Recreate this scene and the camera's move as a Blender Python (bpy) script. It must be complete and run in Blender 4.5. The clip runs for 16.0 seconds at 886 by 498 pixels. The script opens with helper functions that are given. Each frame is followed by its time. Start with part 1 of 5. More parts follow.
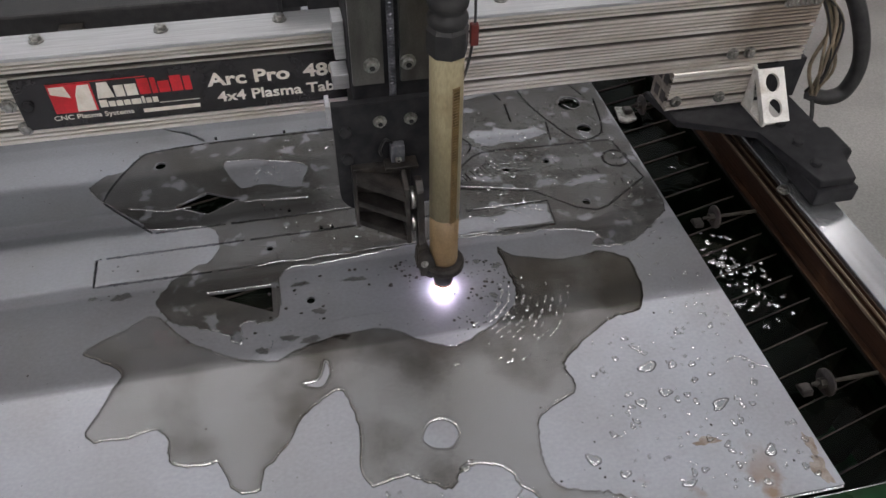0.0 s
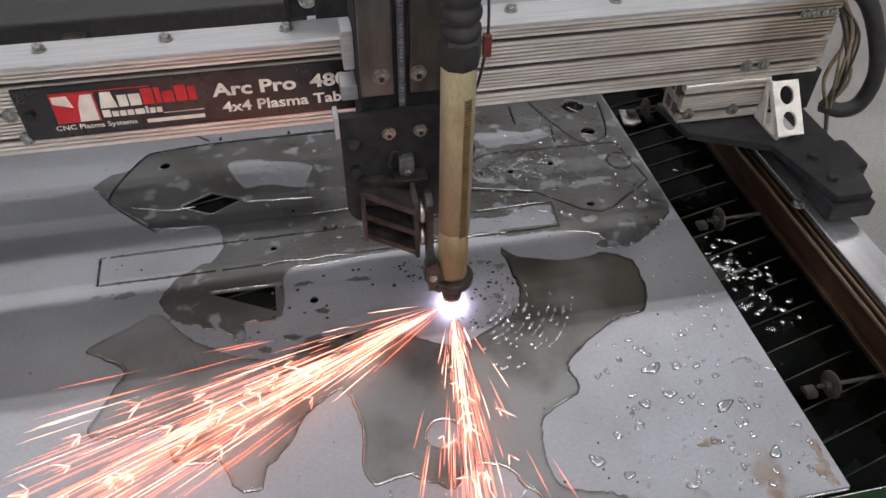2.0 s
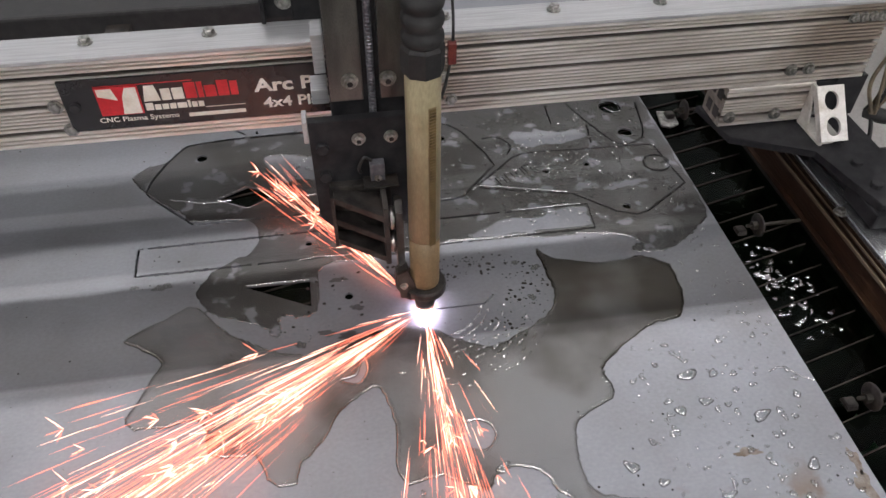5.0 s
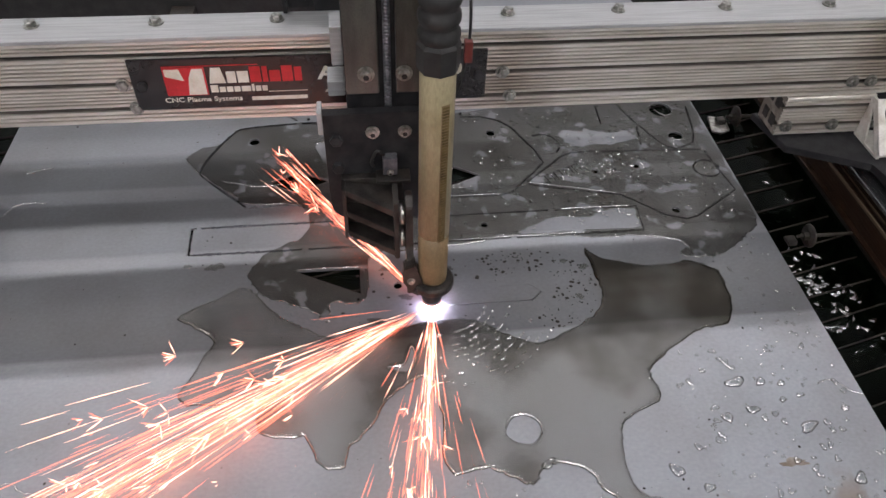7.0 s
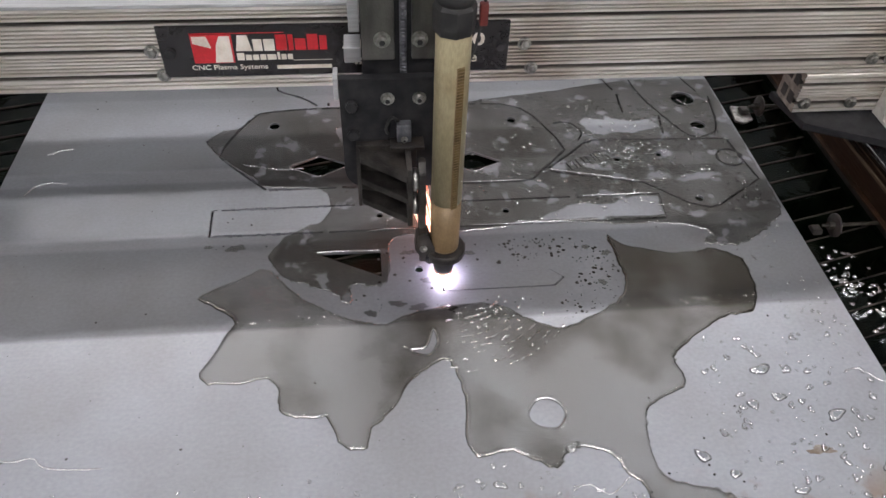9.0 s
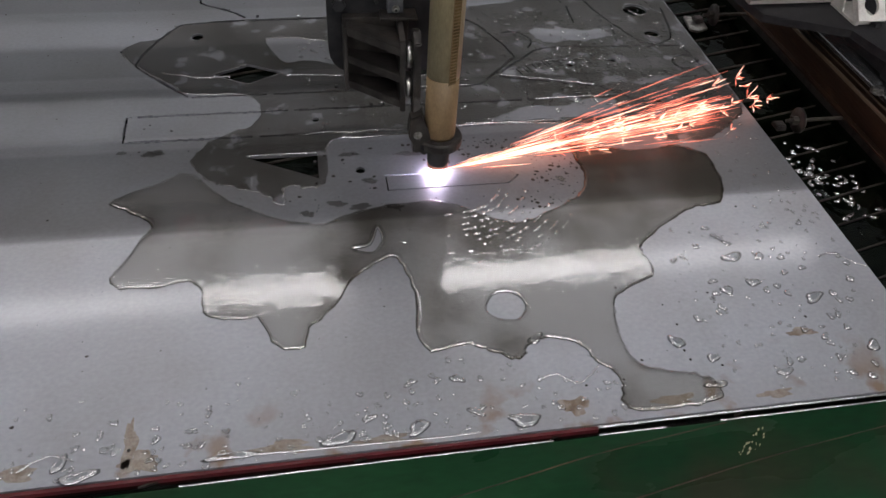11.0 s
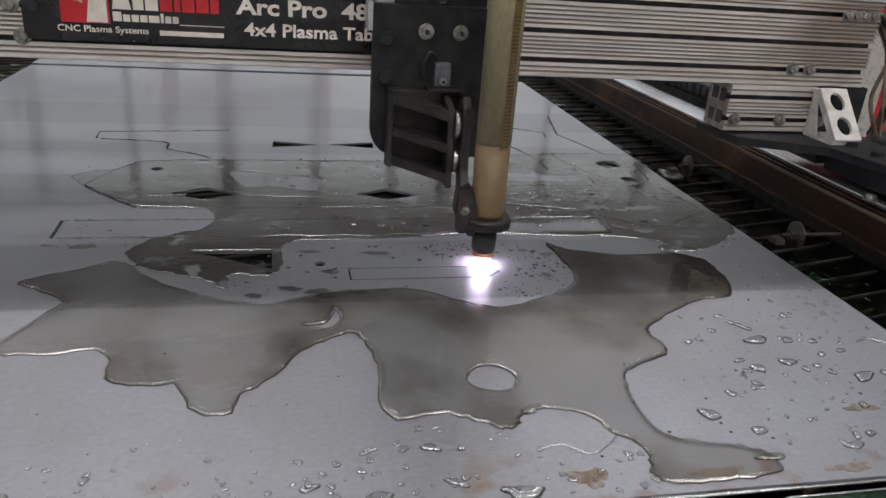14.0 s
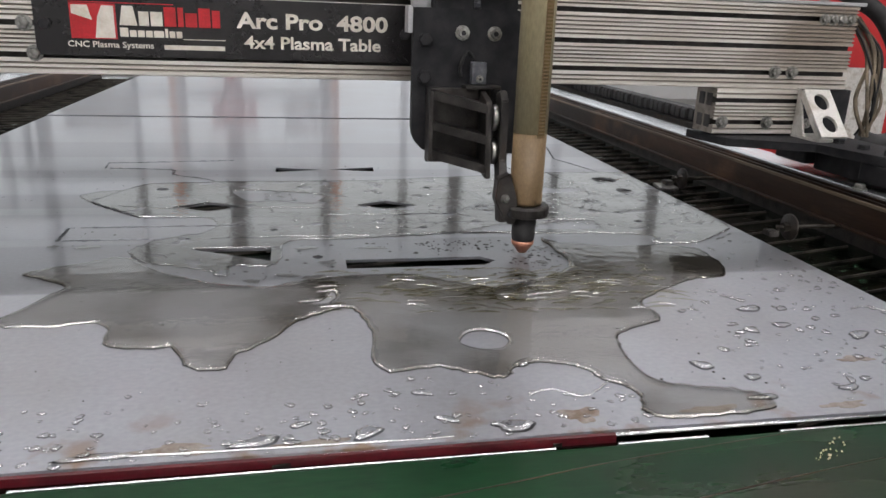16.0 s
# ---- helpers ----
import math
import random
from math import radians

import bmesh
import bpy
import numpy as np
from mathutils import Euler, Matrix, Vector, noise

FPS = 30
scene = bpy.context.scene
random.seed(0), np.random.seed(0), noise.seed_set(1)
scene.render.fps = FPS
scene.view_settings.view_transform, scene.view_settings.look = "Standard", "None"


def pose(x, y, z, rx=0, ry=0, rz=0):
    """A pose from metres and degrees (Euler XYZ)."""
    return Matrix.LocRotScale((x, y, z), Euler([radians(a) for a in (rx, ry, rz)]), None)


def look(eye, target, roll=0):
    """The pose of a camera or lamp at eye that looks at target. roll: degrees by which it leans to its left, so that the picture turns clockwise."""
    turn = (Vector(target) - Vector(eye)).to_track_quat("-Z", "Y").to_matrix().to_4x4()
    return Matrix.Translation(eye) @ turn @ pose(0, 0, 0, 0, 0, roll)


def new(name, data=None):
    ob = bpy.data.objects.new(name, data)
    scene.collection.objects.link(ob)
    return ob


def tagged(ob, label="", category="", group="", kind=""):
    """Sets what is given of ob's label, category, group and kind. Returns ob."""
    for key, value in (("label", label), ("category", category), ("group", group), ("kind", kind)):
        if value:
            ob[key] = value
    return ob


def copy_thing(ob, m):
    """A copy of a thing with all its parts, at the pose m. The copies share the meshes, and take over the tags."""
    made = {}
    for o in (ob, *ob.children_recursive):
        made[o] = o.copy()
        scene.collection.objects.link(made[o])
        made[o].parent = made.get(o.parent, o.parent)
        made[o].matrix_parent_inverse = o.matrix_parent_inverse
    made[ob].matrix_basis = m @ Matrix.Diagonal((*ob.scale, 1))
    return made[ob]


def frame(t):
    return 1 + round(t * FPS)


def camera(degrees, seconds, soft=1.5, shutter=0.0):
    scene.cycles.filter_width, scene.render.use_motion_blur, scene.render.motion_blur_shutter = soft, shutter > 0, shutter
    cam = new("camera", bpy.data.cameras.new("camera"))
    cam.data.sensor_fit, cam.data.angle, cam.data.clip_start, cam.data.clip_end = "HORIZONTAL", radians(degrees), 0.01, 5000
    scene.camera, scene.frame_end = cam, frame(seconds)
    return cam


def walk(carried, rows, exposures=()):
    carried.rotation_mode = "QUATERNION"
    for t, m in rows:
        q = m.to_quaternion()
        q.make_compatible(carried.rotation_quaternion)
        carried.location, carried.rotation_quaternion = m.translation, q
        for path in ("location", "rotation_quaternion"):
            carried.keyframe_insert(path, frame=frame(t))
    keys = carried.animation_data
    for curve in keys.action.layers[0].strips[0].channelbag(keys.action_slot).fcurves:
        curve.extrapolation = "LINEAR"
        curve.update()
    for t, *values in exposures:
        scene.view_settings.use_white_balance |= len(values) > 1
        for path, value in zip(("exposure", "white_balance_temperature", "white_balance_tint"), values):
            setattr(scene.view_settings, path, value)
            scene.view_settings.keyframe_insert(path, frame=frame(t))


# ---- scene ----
cam = camera(62.00, 16.0)

PATH = [
    (0, (-0.0108, -0.7020, 0.7001), (0.1437, -0.0117, -0.0067), 0.93),
    (0.5, (-0.0114, -0.7082, 0.6929), (0.1441, -0.0102, -0.0061), 0.95),
    (1, (-0.0133, -0.7066, 0.6937), (0.1418, -0.0093, -0.0060), 1.05),
    (1.5, (-0.0133, -0.7068, 0.6942), (0.1410, -0.0096, -0.0058), 1.06),
    (2, (-0.0133, -0.7067, 0.6934), (0.1390, -0.0092, -0.0068), 1.05),
    (2.5, (-0.0124, -0.7034, 0.6962), (0.1359, -0.0081, -0.0070), 0.97),
    (3, (-0.0116, -0.7006, 0.6943), (0.1278, -0.0028, -0.0082), 0.73),
    (3.5, (-0.0184, -0.6954, 0.6970), (0.1225, 0.0004, -0.0072), 1.08),
    (6, (-0.0431, -0.6995, 0.6954), (0.0645, -0.0006, -0.0117), 1.27),
    (6.5, (-0.0569, -0.6997, 0.6979), (0.0455, -0.0027, -0.0119), 1.92),
    (7, (-0.0707, -0.6971, 0.6988), (0.0270, -0.0018, -0.0132), 2.36),
    (7.5, (-0.0819, -0.6983, 0.6973), (0.0091, -0.0024, -0.0150), 2.49),
    (8, (-0.0952, -0.6983, 0.6949), (-0.0093, -0.0041, -0.0197), 2.48),
    (10.5, (-0.0808, -0.7272, 0.5897), (0.0449, -0.0307, -0.1167), 3.37),
    (11, (-0.0844, -0.7336, 0.5370), (0.0717, -0.0441, -0.1702), 4.63),
    (11.5, (-0.0839, -0.7378, 0.4890), (0.0896, -0.0039, -0.1676), 5.28),
    (12, (-0.0829, -0.7365, 0.4449), (0.1026, 0.0587, -0.1323), 6.56),
    (12.5, (-0.0782, -0.7384, 0.4002), (0.1194, 0.0961, -0.1141), 7.06),
    (13, (-0.0790, -0.7397, 0.3637), (0.1355, 0.1134, -0.1120), 6.14),
    (13.5, (-0.0782, -0.7477, 0.3361), (0.1427, 0.1175, -0.1141), 5.09),
    (14, (-0.0703, -0.7558, 0.3110), (0.1356, 0.1414, -0.0798), 4.31),
    (14.5, (-0.0673, -0.7755, 0.2831), (0.1453, 0.1413, -0.0551), 3.75),
    (15, (-0.0660, -0.7747, 0.2661), (0.1288, 0.1507, -0.0591), 3.50),
    (15.5, (-0.0633, -0.7878, 0.2526), (0.1219, 0.1434, -0.0614), 2.92),
    (16, (-0.0579, -0.8011, 0.2391), (0.1338, 0.1331, -0.0615), 2.14),
]
walk(cam, [(t, look(eye, target, roll)) for t, eye, target, roll in PATH],
     [(0, 0.05), (0.5, 0.17), (1.0, 0.48), (1.5, 0.48), (2.2, 0.14), (6.0, 0.16), (7.0, 0.12), (7.5, 0.0), (8.0, 0.42), (10.5, 0.17), (11.0, -0.25), (11.5, -0.28), (12.5, -0.2), (13.5, -0.15), (14.0, -0.08), (14.5, -0.22), (15.0, 0.3), (16, 0.4)])

# ---- light ----
world = bpy.data.worlds.new("hall_air")
world.use_nodes = True
scene.world = world
world.node_tree.nodes["Background"].inputs[0].default_value = (0.55, 0.58, 0.62, 1)
world.node_tree.nodes["Background"].inputs[1].default_value = 0.25


# ---- materials ----
def nodes_of(name):
    m = bpy.data.materials.new(name)
    m.use_nodes = True
    nt = m.node_tree
    return m, nt, nt.nodes["Principled BSDF"]


def surface(name, c1, c2, scale=40.0, rough=(0.4, 0.6), metal=0.0, bump=0.15, stretch=(1, 1, 1), fine=400.0, stain=None):
    """A two-scale surface: broad mottling between two colours, fine grain in colour, gloss and relief."""
    m, nt, b = nodes_of(name)
    N, L = nt.nodes.new, nt.links.new
    tc = N("ShaderNodeTexCoord")
    mp = N("ShaderNodeMapping")
    mp.inputs["Scale"].default_value = stretch
    L(tc.outputs["Object"], mp.inputs[0])
    n1, n2 = N("ShaderNodeTexNoise"), N("ShaderNodeTexNoise")
    n1.inputs["Scale"].default_value, n1.inputs["Detail"].default_value = scale, 6
    n2.inputs["Scale"].default_value, n2.inputs["Detail"].default_value = fine, 4
    for n in (n1, n2):
        L(mp.outputs[0], n.inputs["Vector"])
    r = N("ShaderNodeValToRGB")
    r.color_ramp.elements[0].position, r.color_ramp.elements[1].position = 0.35, 0.68
    r.color_ramp.elements[0].color, r.color_ramp.elements[1].color = (*c1, 1), (*c2, 1)
    L(n1.outputs[0], r.inputs[0])
    col = r.outputs[0]
    if stain:
        n3 = N("ShaderNodeTexNoise")
        n3.inputs["Scale"].default_value, n3.inputs["Detail"].default_value = scale * 0.37, 8
        L(tc.outputs["Object"], n3.inputs["Vector"])
        r3 = N("ShaderNodeValToRGB")
        r3.color_ramp.elements[0].position, r3.color_ramp.elements[1].position = 0.54, 0.66
        L(n3.outputs[0], r3.inputs[0])
        mx = N("ShaderNodeMix")
        mx.data_type = "RGBA"
        L(r3.outputs[0], mx.inputs[0])
        L(col, mx.inputs[6])
        mx.inputs[7].default_value = (*stain, 1)
        col = mx.outputs[2]
    mg = N("ShaderNodeMix")
    mg.data_type, mg.blend_type = "RGBA", "OVERLAY"
    mg.inputs[0].default_value = 0.35
    L(col, mg.inputs[6])
    L(n2.outputs[0], mg.inputs[7])
    L(mg.outputs[2], b.inputs["Base Color"])
    mr = N("ShaderNodeMapRange")
    mr.inputs[3].default_value, mr.inputs[4].default_value = rough
    L(n1.outputs[0], mr.inputs[0])
    L(mr.outputs[0], b.inputs["Roughness"])
    b.inputs["Metallic"].default_value = metal
    bp = N("ShaderNodeBump")
    bp.inputs["Strength"].default_value, bp.inputs["Distance"].default_value = bump, 0.001
    L(n2.outputs[0], bp.inputs["Height"])
    L(bp.outputs[0], b.inputs["Normal"])
    return m


def glow(name, colour, strength):
    m, nt, b = nodes_of(name)
    b.inputs["Base Color"].default_value = (0, 0, 0, 1)
    b.inputs["Emission Color"].default_value = (*colour, 1)
    b.inputs["Emission Strength"].default_value = strength
    return m


def water(name, tint, silt=None, ripple=0.0, ripple_scale=60.0, rough=0.03, patchy=None, ior=1.4, side_darken=0.0):
    """A film of water: clear tint below with drifts of silt, gloss by the angle; patchy where it has dried in spots."""
    m, nt, b = nodes_of(name)
    N, L = nt.nodes.new, nt.links.new
    nt.nodes.remove(b)
    tr, gl, mx, fr = N("ShaderNodeBsdfTransparent"), N("ShaderNodeBsdfGlossy"), N("ShaderNodeMixShader"), N("ShaderNodeLayerWeight")
    po, ma = N("ShaderNodeMath"), N("ShaderNodeMath")
    ge = N("ShaderNodeNewGeometry")
    tr.inputs[0].default_value = (*tint, 1)
    gl.inputs["Roughness"].default_value = rough
    fr.inputs[0].default_value = 0.5
    po.operation, ma.operation = "POWER", "MULTIPLY_ADD"
    po.inputs[1].default_value = 5.0
    f0 = ((ior - 1) / (ior + 1)) ** 2
    ma.inputs[1].default_value, ma.inputs[2].default_value = 1 - f0, f0
    L(fr.outputs["Facing"], po.inputs[0])
    L(po.outputs[0], ma.inputs[0])
    L(ma.outputs[0], mx.inputs[0])
    L(tr.outputs[0], mx.inputs[1])
    L(gl.outputs[0], mx.inputs[2])
    out = mx.outputs[0]
    if silt:
        no, rp = N("ShaderNodeTexNoise"), N("ShaderNodeValToRGB")
        no.inputs["Scale"].default_value, no.inputs["Detail"].default_value = 9.0, 5
        L(ge.outputs["Position"], no.inputs["Vector"])
        if side_darken:
            # the tint grows darker towards +x and +y
            sp, mr, su = N("ShaderNodeSeparateXYZ"), N("ShaderNodeMapRange"), N("ShaderNodeMath")
            L(ge.outputs["Position"], sp.inputs[0])
            sl = N("ShaderNodeMath")
            sl.operation = "MULTIPLY_ADD"
            sl.inputs[1].default_value = 0.4
            L(sp.outputs[0], sl.inputs[0])
            L(sp.outputs[1], sl.inputs[2])
            L(sl.outputs[0], mr.inputs[0])
            mr.inputs[1].default_value, mr.inputs[2].default_value, mr.inputs[3].default_value, mr.inputs[4].default_value = -0.22, 0.03, -side_darken * 0.8, side_darken
            su.operation = "SUBTRACT"
            L(no.outputs[0], su.inputs[0])
            L(mr.outputs[0], su.inputs[1])
        rp.color_ramp.elements[0].position, rp.color_ramp.elements[0].color = 0.36, (*silt, 1)
        rp.color_ramp.elements[1].position, rp.color_ramp.elements[1].color = 0.62, (*tint, 1)
        L(su.outputs[0] if side_darken else no.outputs[0], rp.inputs[0])
        L(rp.outputs[0], tr.inputs[0])
    if ripple:
        no, bp = N("ShaderNodeTexNoise"), N("ShaderNodeBump")
        no.inputs["Scale"].default_value, no.inputs["Detail"].default_value = ripple_scale, 2
        L(ge.outputs["Position"], no.inputs["Vector"])
        bp.inputs["Strength"].default_value, bp.inputs["Distance"].default_value = ripple, 0.002
        L(no.outputs[0], bp.inputs["Height"])
        for n in (gl, fr):
            L(bp.outputs[0], n.inputs["Normal"])
    if patchy:
        no, rp, dry, m2 = N("ShaderNodeTexNoise"), N("ShaderNodeValToRGB"), N("ShaderNodeBsdfTransparent"), N("ShaderNodeMixShader")
        no.inputs["Scale"].default_value, no.inputs["Detail"].default_value = patchy[0], 7
        L(ge.outputs["Position"], no.inputs["Vector"])
        rp.color_ramp.elements[0].position, rp.color_ramp.elements[1].position = patchy[1], patchy[1] + 0.05
        L(no.outputs[0], rp.inputs[0])
        L(rp.outputs[0], m2.inputs[0])
        L(dry.outputs[0], m2.inputs[1])
        L(out, m2.inputs[2])
        out = m2.outputs[0]
    L(out, nt.nodes["Material Output"].inputs[0])
    return m


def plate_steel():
    """Rolled sheet steel: mill bands with beam shade painted in across its length, faint stains and fine grain."""
    m, nt, b = nodes_of("mill_sheet_steel")
    N, L = nt.nodes.new, nt.links.new
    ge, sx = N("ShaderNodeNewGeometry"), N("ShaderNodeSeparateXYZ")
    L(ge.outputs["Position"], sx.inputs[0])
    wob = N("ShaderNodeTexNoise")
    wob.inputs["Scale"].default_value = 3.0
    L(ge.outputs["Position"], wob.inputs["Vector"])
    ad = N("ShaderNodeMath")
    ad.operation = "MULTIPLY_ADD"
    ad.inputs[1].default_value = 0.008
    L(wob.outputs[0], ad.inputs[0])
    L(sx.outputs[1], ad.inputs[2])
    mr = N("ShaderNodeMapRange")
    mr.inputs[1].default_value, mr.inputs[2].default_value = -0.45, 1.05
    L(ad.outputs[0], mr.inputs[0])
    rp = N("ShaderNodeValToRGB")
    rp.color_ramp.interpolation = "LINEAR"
    # mill marks mixed with painted shade; rear bands toned down against lamp glare
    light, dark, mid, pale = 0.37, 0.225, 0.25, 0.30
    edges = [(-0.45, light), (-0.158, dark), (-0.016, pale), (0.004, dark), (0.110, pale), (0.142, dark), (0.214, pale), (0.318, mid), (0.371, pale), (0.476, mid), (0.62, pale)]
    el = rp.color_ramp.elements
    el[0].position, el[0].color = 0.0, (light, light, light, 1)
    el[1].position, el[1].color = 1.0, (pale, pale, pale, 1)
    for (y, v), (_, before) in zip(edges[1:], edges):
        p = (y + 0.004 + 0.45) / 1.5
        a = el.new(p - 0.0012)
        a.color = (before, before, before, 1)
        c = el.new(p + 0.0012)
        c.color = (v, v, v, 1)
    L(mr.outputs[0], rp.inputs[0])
    st = N("ShaderNodeTexNoise")
    st.inputs["Scale"].default_value, st.inputs["Detail"].default_value = 7.0, 8
    fi = N("ShaderNodeTexNoise")
    fi.inputs["Scale"].default_value, fi.inputs["Detail"].default_value = 260.0, 4
    L(ge.outputs["Position"], st.inputs["Vector"])
    mp = N("ShaderNodeMapping")
    mp.inputs["Scale"].default_value = (0.8, 1.0, 1.0)
    L(ge.outputs["Position"], mp.inputs[0])
    L(mp.outputs[0], fi.inputs["Vector"])
    tone = N("ShaderNodeValToRGB")
    tone.color_ramp.elements[0].position, tone.color_ramp.elements[0].color = 0.36, (0.83, 0.84, 0.895, 1)
    tone.color_ramp.elements[1].position, tone.color_ramp.elements[1].color = 0.64, (0.96, 0.995, 1.09, 1)
    L(st.outputs[0], tone.inputs[0])
    m1, m2 = N("ShaderNodeMix"), N("ShaderNodeMix")
    for q in (m1, m2):
        q.data_type = "RGBA"
    m1.blend_type, m2.blend_type = "MULTIPLY", "OVERLAY"
    m1.inputs[0].default_value, m2.inputs[0].default_value = 1.0, 0.15
    L(rp.outputs[0], m1.inputs[6])
    L(tone.outputs[0], m1.inputs[7])
    L(m1.outputs[2], m2.inputs[6])
    L(fi.outputs[0], m2.inputs[7])
    # rust blooms along the front edge
    rn, rr, fe, mu, m3 = N("ShaderNodeTexNoise"), N("ShaderNodeValToRGB"), N("ShaderNodeMapRange"), N("ShaderNodeMath"), N("ShaderNodeMix")
    rn.inputs["Scale"].default_value, rn.inputs["Detail"].default_value = 19.0, 10
    L(ge.outputs["Position"], rn.inputs["Vector"])
    rr.color_ramp.elements[0].position, rr.color_ramp.elements[1].position = 0.56, 0.64
    L(rn.outputs[0], rr.inputs[0])
    fe.inputs[1].default_value, fe.inputs[2].default_value, fe.inputs[3].default_value, fe.inputs[4].default_value = -0.43, -0.36, 1.0, 0.0
    L(sx.outputs[1], fe.inputs[0])
    mu.operation = "MULTIPLY"
    L(rr.outputs[0], mu.inputs[0])
    L(fe.outputs[0], mu.inputs[1])
    m3.data_type = "RGBA"
    L(mu.outputs[0], m3.inputs[0])
    L(m2.outputs[2], m3.inputs[6])
    m3.inputs[7].default_value = (0.24, 0.17, 0.12, 1)
    L(m3.outputs[2], b.inputs["Base Color"])
    b.inputs["Metallic"].default_value = 0.5
    b.inputs["Coat Weight"].default_value, b.inputs["Coat Roughness"].default_value, b.inputs["Coat IOR"].default_value = 0.32, 0.085, 1.5
    ro = N("ShaderNodeMapRange")
    ro.inputs[3].default_value, ro.inputs[4].default_value = 0.33, 0.46
    L(st.outputs[0], ro.inputs[0])
    L(ro.outputs[0], b.inputs["Roughness"])
    bp = N("ShaderNodeBump")
    bp.inputs["Strength"].default_value, bp.inputs["Distance"].default_value = 0.03, 0.0006
    L(fi.outputs[0], bp.inputs["Height"])
    L(bp.outputs[0], b.inputs["Normal"])
    return m


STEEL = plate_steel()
ALU = surface("worn_aluminium", (0.70, 0.65, 0.58), (0.92, 0.89, 0.84), 9, (0.26, 0.45), 0.72, 0.12, (1, 8, 8), 500, (0.42, 0.36, 0.30))
FLUTE_SHADE = surface("shaded_aluminium", (0.20, 0.175, 0.145), (0.36, 0.32, 0.28), 12, (0.5, 0.7), 0.4, 0.2, (1, 8, 8), 400)
ALU_PLATE = surface("brushed_aluminium", (0.40, 0.405, 0.415), (0.52, 0.525, 0.535), 14, (0.34, 0.48), 0.55, 0.1, (1, 30, 30))
ZINC = surface("zinc_plating", (0.22, 0.215, 0.20), (0.50, 0.49, 0.46), 160, (0.22, 0.4), 1.0, 0.15)
BLACK = surface("black_powder_coat", (0.012, 0.012, 0.014), (0.03, 0.03, 0.032), 60, (0.45, 0.65), 0.0, 0.3, fine=900)
BLACK.node_tree.nodes["Principled BSDF"].inputs["IOR"].default_value = 1.3
CAST = surface("cast_aluminium", (0.58, 0.56, 0.52), (0.74, 0.72, 0.68), 60, (0.4, 0.55), 0.25, 0.3, stain=(0.46, 0.42, 0.36))
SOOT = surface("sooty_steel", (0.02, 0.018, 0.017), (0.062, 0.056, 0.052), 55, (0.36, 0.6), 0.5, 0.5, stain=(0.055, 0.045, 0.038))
STAIN = surface("thin_rust_bloom", (0.23, 0.19, 0.155), (0.33, 0.30, 0.265), 110, (0.35, 0.5), 0.3, 0.3, (1, 1, 1), 500, (0.17, 0.12, 0.085))
DARK_PANEL = surface("dark_anodised_panel", (0.10, 0.094, 0.090), (0.19, 0.18, 0.17), 12, (0.24, 0.36), 0.8, 0.08, (4, 4, 1))
RUBBER = surface("black_rubber", (0.010, 0.010, 0.011), (0.028, 0.027, 0.027), 70, (0.5, 0.7), 0.0, 0.3)
TUBE = surface("aged_fibreglass", (0.31, 0.265, 0.155), (0.46, 0.40, 0.255), 22, (0.3, 0.5), 0.1, 0.1, (1, 1, 0.3), 500, (0.22, 0.16, 0.08))
TUBE_LOW = surface("heat_browned_fibreglass", (0.17, 0.112, 0.055), (0.28, 0.195, 0.105), 25, (0.4, 0.55), 0.1, 0.1, (1, 1, 0.5), 500, (0.16, 0.08, 0.03))
RACK = surface("brass_rack", (0.10, 0.07, 0.03), (0.20, 0.14, 0.06), 60, (0.35, 0.5), 0.6, 0.1)
COPPER = surface("copper_tip", (0.62, 0.27, 0.17), (0.78, 0.40, 0.28), 120, (0.25, 0.45), 0.95, 0.1)
SENSOR = surface("grey_sensor_metal", (0.10, 0.105, 0.12), (0.22, 0.22, 0.24), 90, (0.35, 0.5), 0.6, 0.1)
SIGN = surface("gloss_black_sign", (0.010, 0.009, 0.010), (0.022, 0.020, 0.020), 20, (0.18, 0.3), 0.0, 0.05)
SIGN_RED = surface("sign_red", (0.42, 0.012, 0.018), (0.55, 0.02, 0.03), 60, (0.3, 0.45), 0.0, 0.05)
SIGN_WHITE = surface("sign_white", (0.62, 0.57, 0.48), (0.78, 0.74, 0.66), 60, (0.35, 0.5), 0.0, 0.05)
RUST = surface("rusty_rail_steel", (0.016, 0.009, 0.006), (0.062, 0.031, 0.017), 26, (0.22, 0.5), 0.5, 0.5, (1, 0.12, 1), 350, (0.10, 0.052, 0.028))
EDGE_RUST = surface("worn_rail_edge", (0.10, 0.07, 0.045), (0.34, 0.27, 0.19), 18, (0.25, 0.45), 0.6, 0.3, (1, 0.15, 1), 300, (0.06, 0.035, 0.02))
BRIGHT = surface("ground_steel_strip", (0.62, 0.63, 0.65), (0.82, 0.83, 0.85), 12, (0.15, 0.3), 0.9, 0.05, (8, 0.4, 1))
GREEN = surface("green_tank_paint", (0.025, 0.13, 0.055), (0.05, 0.21, 0.10), 8, (0.5, 0.7), 0.0, 0.2, stain=(0.05, 0.045, 0.02))
GREEN_WET = surface("wet_green_paint", (0.0025, 0.024, 0.008), (0.006, 0.042, 0.014), 14, (0.18, 0.4), 0.0, 0.12, (0.3, 1, 1), 200, (0.016, 0.022, 0.010))
GREEN_WET.node_tree.nodes["Principled BSDF"].inputs["IOR"].default_value = 1.27
STRIP_RED = surface("dark_red_paint", (0.06, 0.004, 0.008), (0.11, 0.008, 0.013), 30, (0.25, 0.4), 0.0, 0.1)
SLAT = surface("burnt_slat_steel", (0.010, 0.009, 0.008), (0.075, 0.066, 0.054), 30, (0.45, 0.7), 0.6, 0.6)
